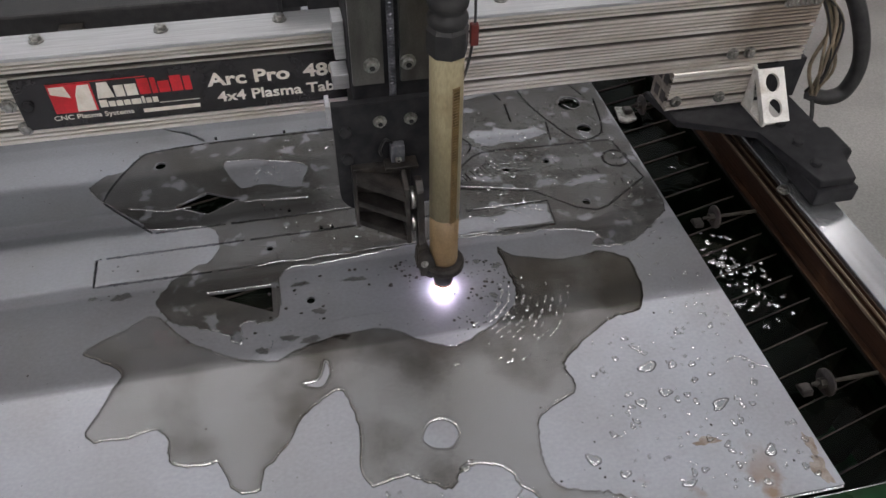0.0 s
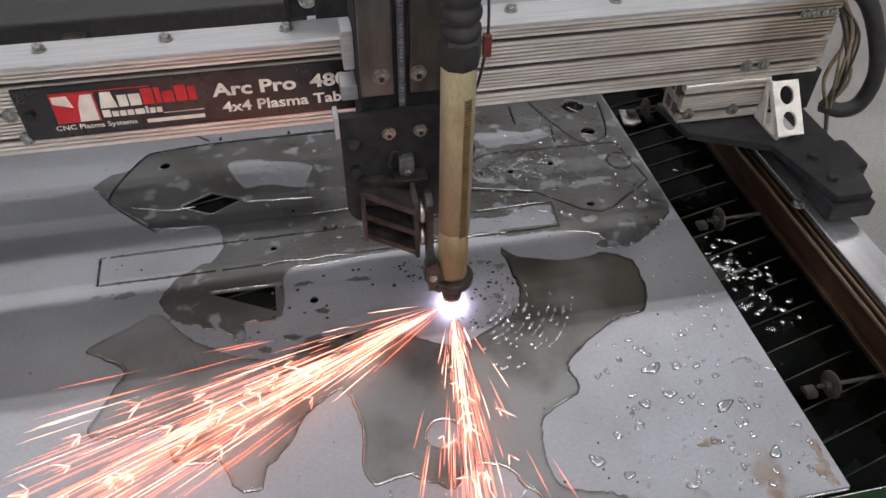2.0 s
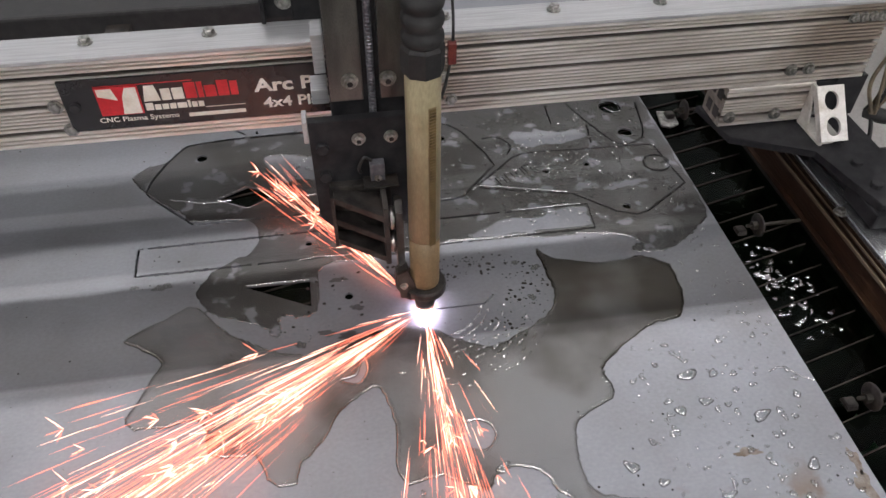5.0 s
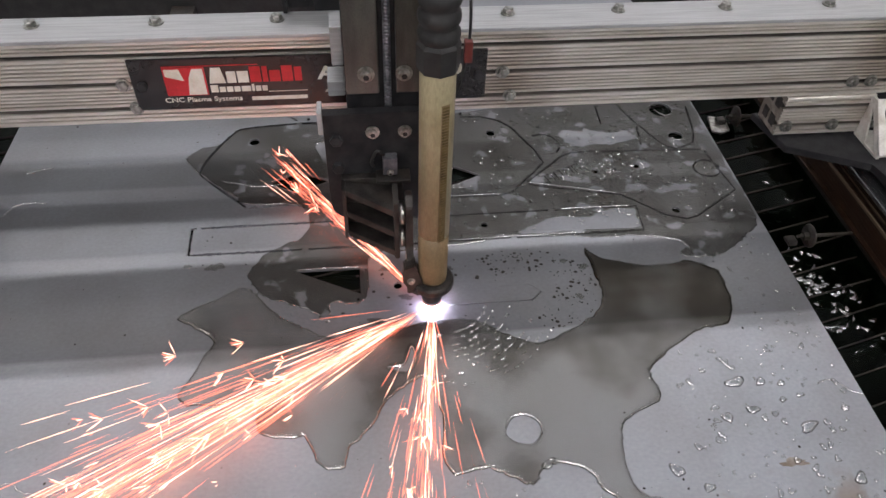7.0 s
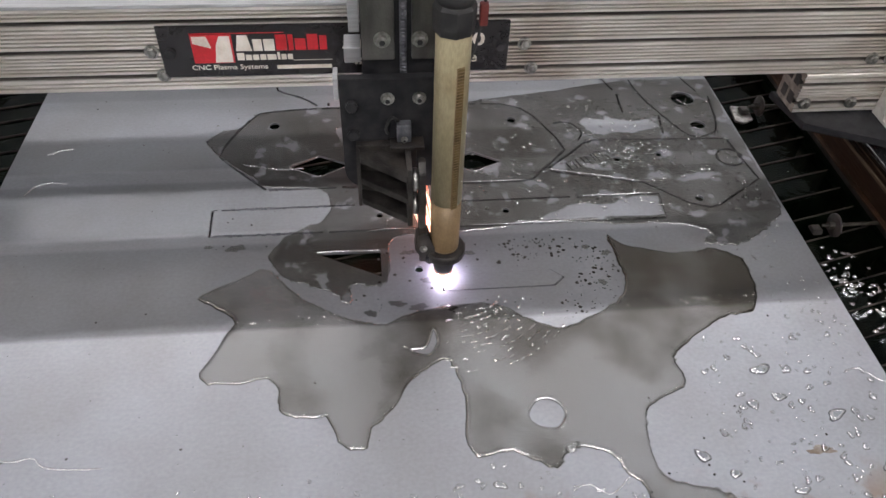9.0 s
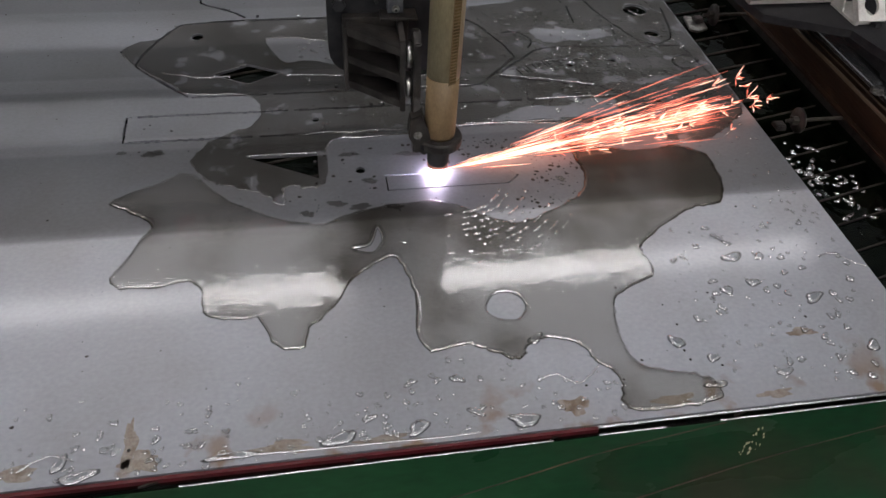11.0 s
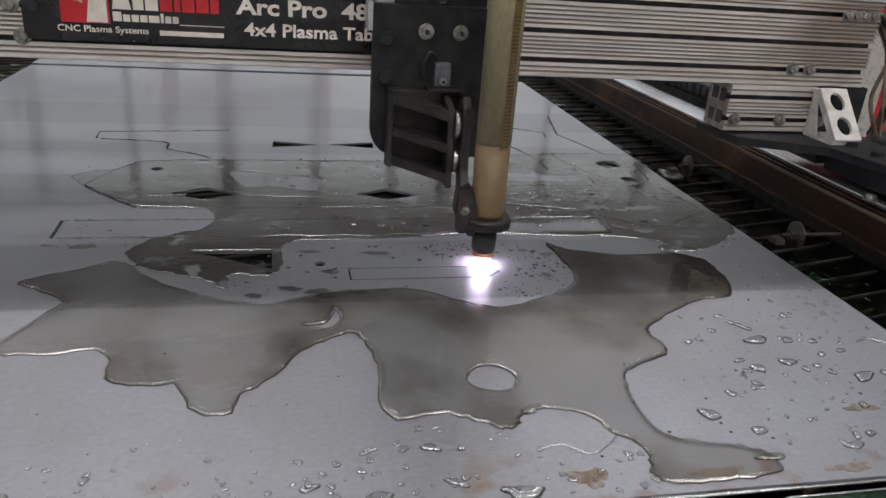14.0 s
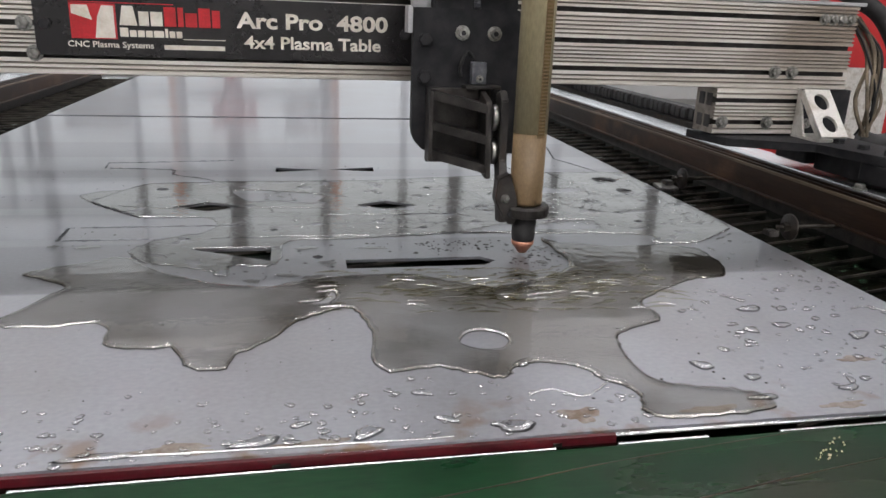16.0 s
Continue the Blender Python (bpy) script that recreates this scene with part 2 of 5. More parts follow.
CONCRETE = surface("shop_concrete", (0.21, 0.205, 0.195), (0.31, 0.30, 0.285), 2.2, (0.5, 0.75), 0.0, 0.3, fine=120, stain=(0.16, 0.155, 0.148))
WALL = surface("painted_hall_wall", (0.70, 0.70, 0.69), (0.80, 0.80, 0.79), 1.5, (0.6, 0.8), 0.0, 0.1, fine=60)
CEIL = surface("white_roof_lining", (0.66, 0.67, 0.69), (0.76, 0.77, 0.79), 1.2, (0.6, 0.8), 0.0, 0.1, fine=50)
BEAM_PAINT = surface("grey_roof_beam", (0.22, 0.22, 0.23), (0.30, 0.30, 0.31), 3, (0.5, 0.7), 0.0, 0.1)
RED_PAINT = surface("red_machine_enamel", (0.50, 0.015, 0.02), (0.62, 0.03, 0.035), 5, (0.25, 0.4), 0.0, 0.05)
ORANGE = surface("orange_enamel", (0.62, 0.16, 0.02), (0.75, 0.24, 0.04), 6, (0.3, 0.5), 0.0, 0.05)
WIRE_TAN = surface("dusty_tan_wire", (0.10, 0.08, 0.055), (0.24, 0.19, 0.13), 40, (0.5, 0.7), 0.0, 0.1)
WIRE_RED = surface("red_connector_plastic", (0.11, 0.018, 0.015), (0.17, 0.028, 0.022), 60, (0.4, 0.5), 0.0, 0.1)
FILM = water("standing_water", (0.87, 0.86, 0.835), (0.44, 0.415, 0.37), 0.09, 85.0, 0.02, None, 1.45, 0.15)
DAMP = water("thin_damp_film", (0.66, 0.65, 0.625), (0.53, 0.515, 0.48), 0.10, 120.0, 0.06, (30.0, 0.37))
WET_SPOT = water("wet_spot", (0.60, 0.59, 0.57))
DROP = water("water_bead", (0.97, 0.97, 0.97), None, 0.0, 60.0, 0.15, None, 7.0)
CLEAR = water("clear_water", (0.97, 0.97, 0.97))
# dark tint imitating the refracted dark outline of water
DROP_EDGE_SHADE = water("water_edge_shade", (0.40, 0.40, 0.395), None, 0.0, 60.0, 0.1)
TANK_WATER = water("tank_water", (0.20, 0.31, 0.23), None, 1.2, 30.0, 0.04)
RIPPLE = water("rippled_water", (0.98, 0.98, 0.98), None, 0.0, 60.0, 0.16, None, 7.0)
MURK = water("murky_water", (0.80, 0.78, 0.68), None, 0.0, 60.0, 0.05)
SPRAY = water("spray", (0.955, 0.95, 0.90), None, 0.0, 60.0, 0.15, None, 1.7)
RIM = water("meniscus", (0.98, 0.98, 0.98), None, 0.0, 60.0, 0.22, None, 20.0)
ARC = glow("plasma_arc_light", (0.84, 0.74, 1.0), 600.0)
SPARK = glow("spark_light", (1.0, 0.20, 0.12), 3.4)
SPARK_HOT = glow("white_hot_spark_light", (1.0, 0.50, 0.36), 5.5)
# glow of the band added in the north wall
FILL_GLOW = glow("fill_band_glow", (0.93, 0.97, 1.0), 0.9)
TUBE_LIGHT = glow("strip_light_glow", (1.0, 0.97, 0.985), 19.0)


# ---- building ----
def part(name, bm, material, parent, label="", smooth=False):
    me = bpy.data.meshes.new(name)
    bmesh.ops.recalc_face_normals(bm, faces=bm.faces[:])
    bm.to_mesh(me)
    bm.free()
    return part_of(name, me, material, parent, label, smooth)


def upward(ob):
    """Turn every face of an open skin to look up."""
    bm = bmesh.new()
    bm.from_mesh(ob.data)
    bm.normal_update()
    bmesh.ops.reverse_faces(bm, faces=[f for f in bm.faces if f.normal.z < 0])
    bm.to_mesh(ob.data)
    bm.free()
    return ob


def part_of(name, me, material, parent, label="", smooth=False):
    if material and not me.materials:
        me.materials.append(material)
    if smooth:
        for p in me.polygons:
            p.use_smooth = True
    ob = new(name, me)
    if parent:
        ob.parent = parent
    return tagged(ob, label)


def thing(name, label, category, group="", kind="", at=(0, 0, 0)):
    ob = new(name)
    ob.location = at
    return tagged(ob, label, category, group, kind)


def box(x0, x1, y0, y1, z0, z1, bevel=0.0, bm=None):
    bm = bm or bmesh.new()
    v = bmesh.ops.create_cube(bm, size=1.0)["verts"]
    for q in v:
        q.co = Vector(((x0 + x1) / 2 + q.co.x * (x1 - x0), (y0 + y1) / 2 + q.co.y * (y1 - y0), (z0 + z1) / 2 + q.co.z * (z1 - z0)))
    if bevel:
        es = list({e for q in v for e in q.link_edges})
        bmesh.ops.bevel(bm, geom=es, offset=bevel, segments=2, affect="EDGES", profile=0.6)
    return bm


def lathe(profile, segs=28, bm=None, m=None):
    """A turned body about z from rows of radius and height."""
    bm = bm or bmesh.new()
    m = m or Matrix()
    rings = []
    for r, z in profile:
        rings.append([bm.verts.new(m @ Vector((r * math.cos(2 * math.pi * k / segs), r * math.sin(2 * math.pi * k / segs), z))) for k in range(segs)])
    for a, b in zip(rings, rings[1:]):
        for k in range(segs):
            bm.faces.new((a[k], a[(k + 1) % segs], b[(k + 1) % segs], b[k]))
    bm.faces.new(rings[0][::-1])
    bm.faces.new(rings[-1])
    return bm


def prism(outline, axis, a, b, bm=None, bevel=0.0):
    """A flat outline drawn out along an axis from a to b."""
    bm = bm or bmesh.new()

    def put(p, h):
        return {"x": (h, p[0], p[1]), "y": (p[0], h, p[1]), "z": (p[0], p[1], h)}[axis]
    lo, hi = [bm.verts.new(put(p, a)) for p in outline], [bm.verts.new(put(p, b)) for p in outline]
    bm.faces.new(lo)
    bm.faces.new(hi[::-1])
    n = len(outline)
    for k in range(n):
        bm.faces.new((lo[k], lo[(k + 1) % n], hi[(k + 1) % n], hi[k]))
    if bevel:
        bmesh.ops.bevel(bm, geom=bm.edges[:], offset=bevel, segments=2, affect="EDGES")
    return bm


def smooth_line(pts, closed=True, steps=6, wobble=0.0):
    """Points along a Catmull-Rom curve through the given ones."""
    out, n = [], len(pts)
    rng = random.Random(n)
    for k in range(n if closed else n - 1):
        p = [Vector(pts[(k + j) % n] if closed else pts[min(max(k + j, 0), n - 1)]) for j in (-1, 0, 1, 2)]
        for s in range(steps):
            t = s / steps
            q = 0.5 * (2 * p[1] + (p[2] - p[0]) * t + (2 * p[0] - 5 * p[1] + 4 * p[2] - p[3]) * t * t + (3 * p[1] - 3 * p[2] + p[3] - p[0]) * t ** 3)
            if wobble:
                q = q + Vector([rng.uniform(-wobble, wobble) for _ in q])
            out.append(q)
    if not closed:
        out.append(Vector(pts[-1]))
    return out


def cut_sheet(name, loops, thick, bevel=0.0):
    """A flat sheet from closed loops, inner loops being holes through it; its mid-height is z = 0."""
    cu = bpy.data.curves.new(name, "CURVE")
    cu.dimensions, cu.fill_mode = "2D", "BOTH"
    cu.extrude, cu.bevel_depth, cu.bevel_resolution = thick / 2, bevel, 2
    for loop in loops:
        sp = cu.splines.new("POLY")
        sp.points.add(len(loop) - 1)
        for q, p in zip(sp.points, loop):
            q.co = (p[0], p[1], 0, 1)
        sp.use_cyclic_u = True
    ob = bpy.data.objects.new(name, cu)
    scene.collection.objects.link(ob)
    me = bpy.data.meshes.new_from_object(ob.evaluated_get(bpy.context.evaluated_depsgraph_get()))
    bpy.data.objects.remove(ob)
    bpy.data.curves.remove(cu)
    me.name = name
    me.materials.clear()
    return me


def skin(me):
    """Keep the upper side of a sheet alone."""
    bm = bmesh.new()
    bm.from_mesh(me)
    bmesh.ops.recalc_face_normals(bm, faces=bm.faces[:])
    bmesh.ops.delete(bm, geom=[f for f in bm.faces if f.normal.z < 0.02], context="FACES")
    bm.to_mesh(me)
    bm.free()
    return me


def kerf(pts, width=0.0030, closed_gap=0.0):
    """The closed outline of a narrow cut along a line of points."""
    left, right, n = [], [], len(pts)
    for k, p in enumerate(pts):
        a, b = Vector(pts[max(k - 1, 0)]), Vector(pts[min(k + 1, n - 1)])
        d = (b - a).normalized()
        s = Vector((-d.y, d.x)) * width / 2
        left.append(Vector(p) + s)
        right.append(Vector(p) - s)
    return left + right[::-1]


def ring(x, y, r, n=20, squash=1.0):
    return [(x + r * math.cos(2 * math.pi * k / n), y + r * squash * math.sin(2 * math.pi * k / n)) for k in range(n)]


def cable(name, pts, r, material, parent, label="", segs=8, steps=6):
    cu = bpy.data.curves.new(name, "CURVE")
    cu.dimensions, cu.bevel_depth, cu.bevel_resolution, cu.use_fill_caps = "3D", r, 2, True
    line = smooth_line([Vector(p) for p in pts], False, steps)
    sp = cu.splines.new("POLY")
    sp.points.add(len(line) - 1)
    for q, p in zip(sp.points, line):
        q.co = (*p, 1)
    ob = bpy.data.objects.new(name, cu)
    scene.collection.objects.link(ob)
    me = bpy.data.meshes.new_from_object(ob.evaluated_get(bpy.context.evaluated_depsgraph_get()))
    bpy.data.objects.remove(ob)
    bpy.data.curves.remove(cu)
    me.materials.clear()
    return part_of(name, me, material, parent, label, True)


def lettering(name, words, x, z, width, height, y, material, parent, bold=0.0):
    """Words standing on a wall that faces -y, with their lower left corner at x, z."""
    cu = bpy.data.curves.new(name, "FONT")
    cu.body, cu.extrude, cu.offset = words, 0.0, bold
    cu.resolution_u = 3
    ob = bpy.data.objects.new(name, cu)
    scene.collection.objects.link(ob)
    me = bpy.data.meshes.new_from_object(ob.evaluated_get(bpy.context.evaluated_depsgraph_get()))
    bpy.data.objects.remove(ob)
    bpy.data.curves.remove(cu)
    me.materials.clear()
    c = np.array([v.co[:2] for v in me.vertices])
    lo, hi = c.min(0), c.max(0)
    for v in me.vertices:
        v.co = (x + (v.co.x - lo[0]) / (hi[0] - lo[0]) * width, y, z + (v.co.y - lo[1]) / (hi[1] - lo[1]) * height)
    return part_of(name, me, material, parent)


def bolt_mesh(name, r=0.006, head=0.006, washer=0.009, socket=True):
    """A cap screw on its washer, its axis along -y, seated at y = 0."""
    bm = lathe([(washer, 0), (washer, 0.0014), (washer * 0.8, 0.0016)], 20)
    lathe([(r, 0.0016), (r, 0.0016 + head * 0.8), (r * 0.85, 0.0016 + head)], 6 if not socket else 18, bm)
    if socket:
        # a black hex pad imitates the shade inside the socket
        n = len(bm.faces)
        lathe([(r * 0.55, 0.0016 + head + 0.0001), (r * 0.52, 0.0016 + head + 0.0003)], 6, bm)
        bm.faces.ensure_lookup_table()
        for f in bm.faces[n:]:
            f.material_index = 1
    bmesh.ops.rotate(bm, verts=bm.verts, matrix=Matrix.Rotation(radians(90), 3, "X"))
    me = bpy.data.meshes.new(name)
    bmesh.ops.recalc_face_normals(bm, faces=bm.faces[:])
    bm.to_mesh(me)
    bm.free()
    return me


SCREW = bolt_mesh("screw")
SCREW.materials.append(ZINC)
SCREW.materials.append(BLACK)
HEX = bolt_mesh("hex_bolt", 0.0065, 0.005, 0.0085, False)
HEX.materials.append(ZINC)
HEX_BLACK = bolt_mesh("black_bolt", 0.0075, 0.004, 0.0075, False)
HEX_BLACK.materials.append(BLACK)


def fix(me, parent, x, y, z, rx=0, rz=0, scale=1.0, name="screw"):
    ob = new(name, me)
    ob.parent = parent
    ob.matrix_local = pose(x, y, z, rx, 0, rz) @ Matrix.Scale(scale, 4)
    return ob


# ---- hall ----
FLOOR_Z = -0.86
TANK_Z = -0.0062


def hall():
    f = part("floor", box(-7, 8, -6, 10, FLOOR_Z - 0.1, FLOOR_Z), CONCRETE, None, "grey concrete workshop floor with faint stains")
    tagged(f, "", "floor", "", "structure")
    c = part("ceiling", box(-7, 8, -6, 10, 4.58, 4.9), CEIL, None, "white lined workshop ceiling")
    tagged(c, "", "ceiling", "", "structure")
    for nm, b in (("wall_south", (-7, 8, -6.2, -6)), ("wall_west", (-7.2, -7, -6, 10)), ("wall_east", (8, 8.2, -6, 10))):
        w = part(nm, box(b[0], b[1], b[2], b[3], FLOOR_Z, 4.9), WALL, None, "plain pale painted workshop wall")
        tagged(w, "", "wall", "", "structure")
    # the north wall holds a glowing band, added to brighten the far hall
    for nm, z0, z1 in (("wall_north", FLOOR_Z, 0.25), ("wall_north_head", 3.45, 4.9)):
        w = part(nm, box(-7, 8, 10, 10.2, z0, z1), WALL, None, "plain pale painted workshop wall")
        tagged(w, "", "wall", "", "structure")
    win = thing("fill_band_1", "long glowing band added to brighten the far hall", "window", "", "structure")
    # unseen dark posts, added to streak the band's reflection
    posts = ((-6.94, 0.06), (-5.1, 0.05), (-3.4, 0.09), (-2.2, 0.05), (-0.9, 0.12), (0.35, 0.06), (1.5, 0.05), (2.3, 0.1), (3.9, 0.06), (5.6, 0.1), (7.94, 0.06))
    for x, w in posts:
        part("streak_post", box(x - w, x + w, 9.98, 10.12, 0.2505, 3.4495, 0.004), BEAM_PAINT, win)
    for (xa, wa), (xb, wb) in zip(posts, posts[1:]):
        part("pane", box(xa + wa + 0.0005, xb - wb - 0.0005, 10.04, 10.05, 0.2505, 3.4495), FILL_GLOW, win, "glowing panel added as fill light")
    # strip lights under the roof: y 3.82 known by reflection, other rows added fill
    lamp = thing("panel_light", "white glowing ceiling strip light, in known and added fill rows", "ceiling light", "ceiling lights")
    part("housing", prism([(-0.17, 0.06), (-0.14, 0.0), (0.14, 0.0), (0.17, 0.06)], "x", -0.745, 0.745), ALU_PLATE, lamp)
    part("diffuser", box(-0.735, 0.735, -0.125, 0.125, -0.012, -0.0005, 0.003), TUBE_LIGHT, lamp, "glowing white diffuser")
    lamp.location = (-0.5, 3.82, 4.52)
    for y, xs in ((3.82, (-3.5, -2.0, 1.0, 2.5, 4.0)), (0.2, (-3.5, -0.5, 2.5)), (-3.3, (-3.5, -2.0, -0.5, 1.0, 2.5, 4.0)), (-5.0, (-3.5, -2.0, -0.5, 1.0, 2.5, 4.0))):
        for x in xs:
            copy_thing(lamp, pose(x, y, 4.52))


hall()


# ---- table ----
def cutting_table():
    t = thing("cutting_table", "green water table of a cutting machine with rusty side rails", "cutting table")
    y0, y1 = -0.95, 2.05
    bm = box(-0.74, 0.60, y0, y1, -0.16, -0.13)
    part("tank_floor", bm, GREEN, t, "green painted tank floor under water")
    for nm, b in (("tank_wall", (-0.74, 0.598, y0 - 0.02, y0)), ("tank_wall", (-0.74, 0.598, y1, y1 + 0.02))):
        part(nm, box(b[0], b[1], b[2], b[3], -0.16, -0.012, 0.003), GREEN, t)
    for s, x in ((1, 0.598), (-1, -0.728)):
        def X(a, b):
            p, q = x + s * a, x + s * b
            return min(p, q), max(p, q)
        part("tank_side", box(*X(0.0, 0.008), y0, y1, -0.16, 0.012), SOOT, t)
        part("inner_angle", box(*X(0.002, 0.009), y0, y1, 0.0125, 0.0478, 0.0008), RUST, t, "rusty brown steel angle rail")
        part("rail_lip", box(*X(-0.0075, -0.0055), y0, y1, 0.046, 0.0505, 0.0007), EDGE_RUST, t, "worn pale edge of the rusty rail")
        part("rail_web", box(*X(-0.0054, 0.0018), y0, y1, 0.014, 0.0475, 0.001), RUST, t)
        part("rail_foot", box(*X(-0.0135, -0.0056), y0, y1, 0.0125, 0.0155, 0.0007), RUST, t)
        for k, (a, b, h) in enumerate(((-0.0015, 0.0005, 0.0525), (0.0025, 0.0045, 0.0515), (0.0062, 0.0078, 0.0545))):
            part("rail_ridge", box(*X(a, b), y0, y1, 0.0478, h, 0.0005), EDGE_RUST if k == 1 else RUST, t)
        part("rail_bed", box(*X(0.0091, 0.010), y0, y1, -0.05, 0.0475), RUST, t)
        part("ground_strip", box(*X(0.0105, 0.061), y0, y1, 0.044, 0.058, 0.0015), BRIGHT, t, "bright ground steel strip")
        part("side_beam", box(*X(0.010, 0.065), y0, y1, -0.2, -0.0505, 0.004), SOOT, t)
        part("strip_bed", box(*X(0.0105, 0.059), y0, y1, -0.05, 0.0435, 0.002), SOOT, t)
        for yy in (y0 + 0.1, y1 - 0.1):
            part("leg", box(*X(0.01, 0.065), yy - 0.04, yy + 0.04, FLOOR_Z, -0.201, 0.004), SOOT, t)
    part("front_ledge", box(-0.7195, 0.5975, y0 + 0.0005, -0.4375, -0.10, -0.0055, 0.002), GREEN_WET, t, "wet green painted front ledge with scuffs")
    part("front_strip", prism([(-0.60, -0.4268), (0.13, -0.4315), (0.13, -0.4345), (-0.60, -0.4298)], "z", -0.0105, -0.0009), STRIP_RED, t, "dark red painted edge strip")
    for pts in ([(-0.05, -0.483, -0.0060), (0.044, -0.468, -0.0058), (0.125, -0.454, -0.0060), (0.245, -0.440, -0.0060)], [(0.12, -0.50, -0.0060), (0.172, -0.491, -0.0058), (0.282, -0.474, -0.0060), (0.42, -0.458, -0.0060)]):
        cable("rusty_seam", pts, 0.0007, RUST, t, "brown rust line running across the wet ledge", 6, 8)
    rng = random.Random(2)
    bm = bmesh.new()
    for k in range(26):
        x, y, r = rng.gauss(0.255, 0.004), rng.gauss(-0.464, 0.006), rng.uniform(0.0003, 0.0011)
        bmesh.ops.create_circle(bm, cap_ends=True, segments=7, radius=r, matrix=pose(x + (y + 0.464) * 1.6, y, -0.0050, 0, 0, 45) @ Matrix.Diagonal((1.8, 0.7, 1, 1)))
    tagged(part("scuff", bm, TUBE, t, "whitish scuffed spots where the paint has gone"), "", "", "", "stuff")
    lip = part("tank_lip", box(0.585, 0.5975, y0, y1, -0.022, -0.016), SLAT, t)
    # thin slats on edge, set askew across the tank
    lean = math.tan(radians(13.8))
    for k in range(70):
        yc = -0.70 + 0.0405 * k
        ends = []
        for x in (-0.7185, 0.584):
            y = min(max(yc + x * lean, -0.435), y1 - 0.01)
            ends.append(((y - yc) / lean, y))
        (xa, ya), (xb, yb) = ends
        if xb - xa < 0.05:
            continue
        n = Vector((-lean, 1, 0)).normalized() * 0.0007
        bm = bmesh.new()
        vs = [bm.verts.new((x + q * n.x, y + q * n.y, z)) for z in (-0.128, -0.0036) for x, y, q in ((xa, ya, 1), (xb, yb, 1), (xb, yb, -1), (xa, ya, -1))]
        for f in ((0, 1, 2, 3), (4, 5, 6, 7), (0, 1, 5, 4), (1, 2, 6, 5), (2, 3, 7, 6), (3, 0, 4, 7)):
            bm.faces.new([vs[j] for j in f])
        part("slat", bm, SLAT, t)
    bm = bmesh.new()
    bm.faces.new([bm.verts.new((a, b, TANK_Z)) for a, b in ((-0.7195, y0), (0.5975, y0), (0.5975, y1), (-0.7195, y1))])
    w = part("tank_water", bm, TANK_WATER, None, "dark green still water filling the cutting tank")
    tagged(upward(w), "", "water", "", "structure")
    # hold-down rods along the tank side
    rod = thing("hold_down_rod", "rusty threaded rod with a round washer beside the sheet", "clamp rod", "hold-down rods")
    turn = pose(0, 0, 0, 0, 90, 0)
    part("rod", lathe([(0.0026, -0.016), (0.0026, 0.078)], 10, None, turn), SLAT, rod, "", True)
    part("washer", lathe([(0.0155, -0.0008), (0.0162, 0.0), (0.0162, 0.0018), (0.0150, 0.0024)], 26, None, turn), SOOT, rod, "", True)
    part("nut", lathe([(0.0062, 0.0026), (0.0062, 0.0075)], 6, None, turn), SOOT, rod)
    part("nut", lathe([(0.0062, -0.0085), (0.0062, -0.001)], 6, None, turn), SLAT, rod)
    part("rod_end", lathe([(0.0045, 0.074), (0.0050, 0.076), (0.0050, 0.0795)], 8, None, turn), SOOT, rod)
    part("saddle", prism([(-0.009, -0.0095), (0.009, -0.0095), (0.006, -0.0028), (-0.006, -0.0028)], "x", -0.030, -0.0165, None, 0.001), SOOT, rod)
    rod.location = (0.522, -0.042, 0.012)
    copy_thing(rod, pose(0.518, -0.322, 0.012))
    copy_thing(rod, pose(0.53, 0.235, 0.012))
    tab = part("clamp_tab", prism([(0.486, 0.214), (0.497, 0.206), (0.516, 0.214), (0.519, 0.247), (0.493, 0.254)], "z", -0.0025, 0.0015, None, 0.0006), ZINC, None)
    tagged(tab, "small bent bright steel tab beside the sheet's edge", "clamp tab")


cutting_table()

# ---- sheet ----
SLOT = [(-0.012, -0.1135), (0.127, -0.1135), (0.142, -0.1), (0.128, -0.0865), (-0.012, -0.0865)]
TRIANGLE = [(-0.168, -0.0395), (-0.086, -0.0395), (-0.086, -0.0845)]
DIAMOND_1 = [(-0.212, 0.138), (-0.168, 0.161), (-0.122, 0.1375), (-0.167, 0.114)]
DIAMOND_2 = [(0.016, 0.138), (0.056, 0.159), (0.096, 0.134), (0.053, 0.113)]
BOW_L = [(-0.09, 0.386), (-0.092, 0.352), (-0.02, 0.368)]
BOW_R = [(0.064, 0.388), (0.062, 0.354), (-0.008, 0.370)]
ROUND = [(0.128, 0.235, 0.007), (-0.238, 0.238, 0.008), (0.271, 0.13, 0.006), (0.336, 0.138, 0.006), (0.365, 0.036, 0.006), (0.087, 0.027, 0.005),
         (0.421, 0.279, 0.0195), (0.422, 0.206, 0.012), (-0.039, -0.0745, 0.0055), (-0.085, 0.028, 0.0045)]


def holes():
    return [TRIANGLE, DIAMOND_1, DIAMOND_2] + [ring(*h) for h in ROUND]


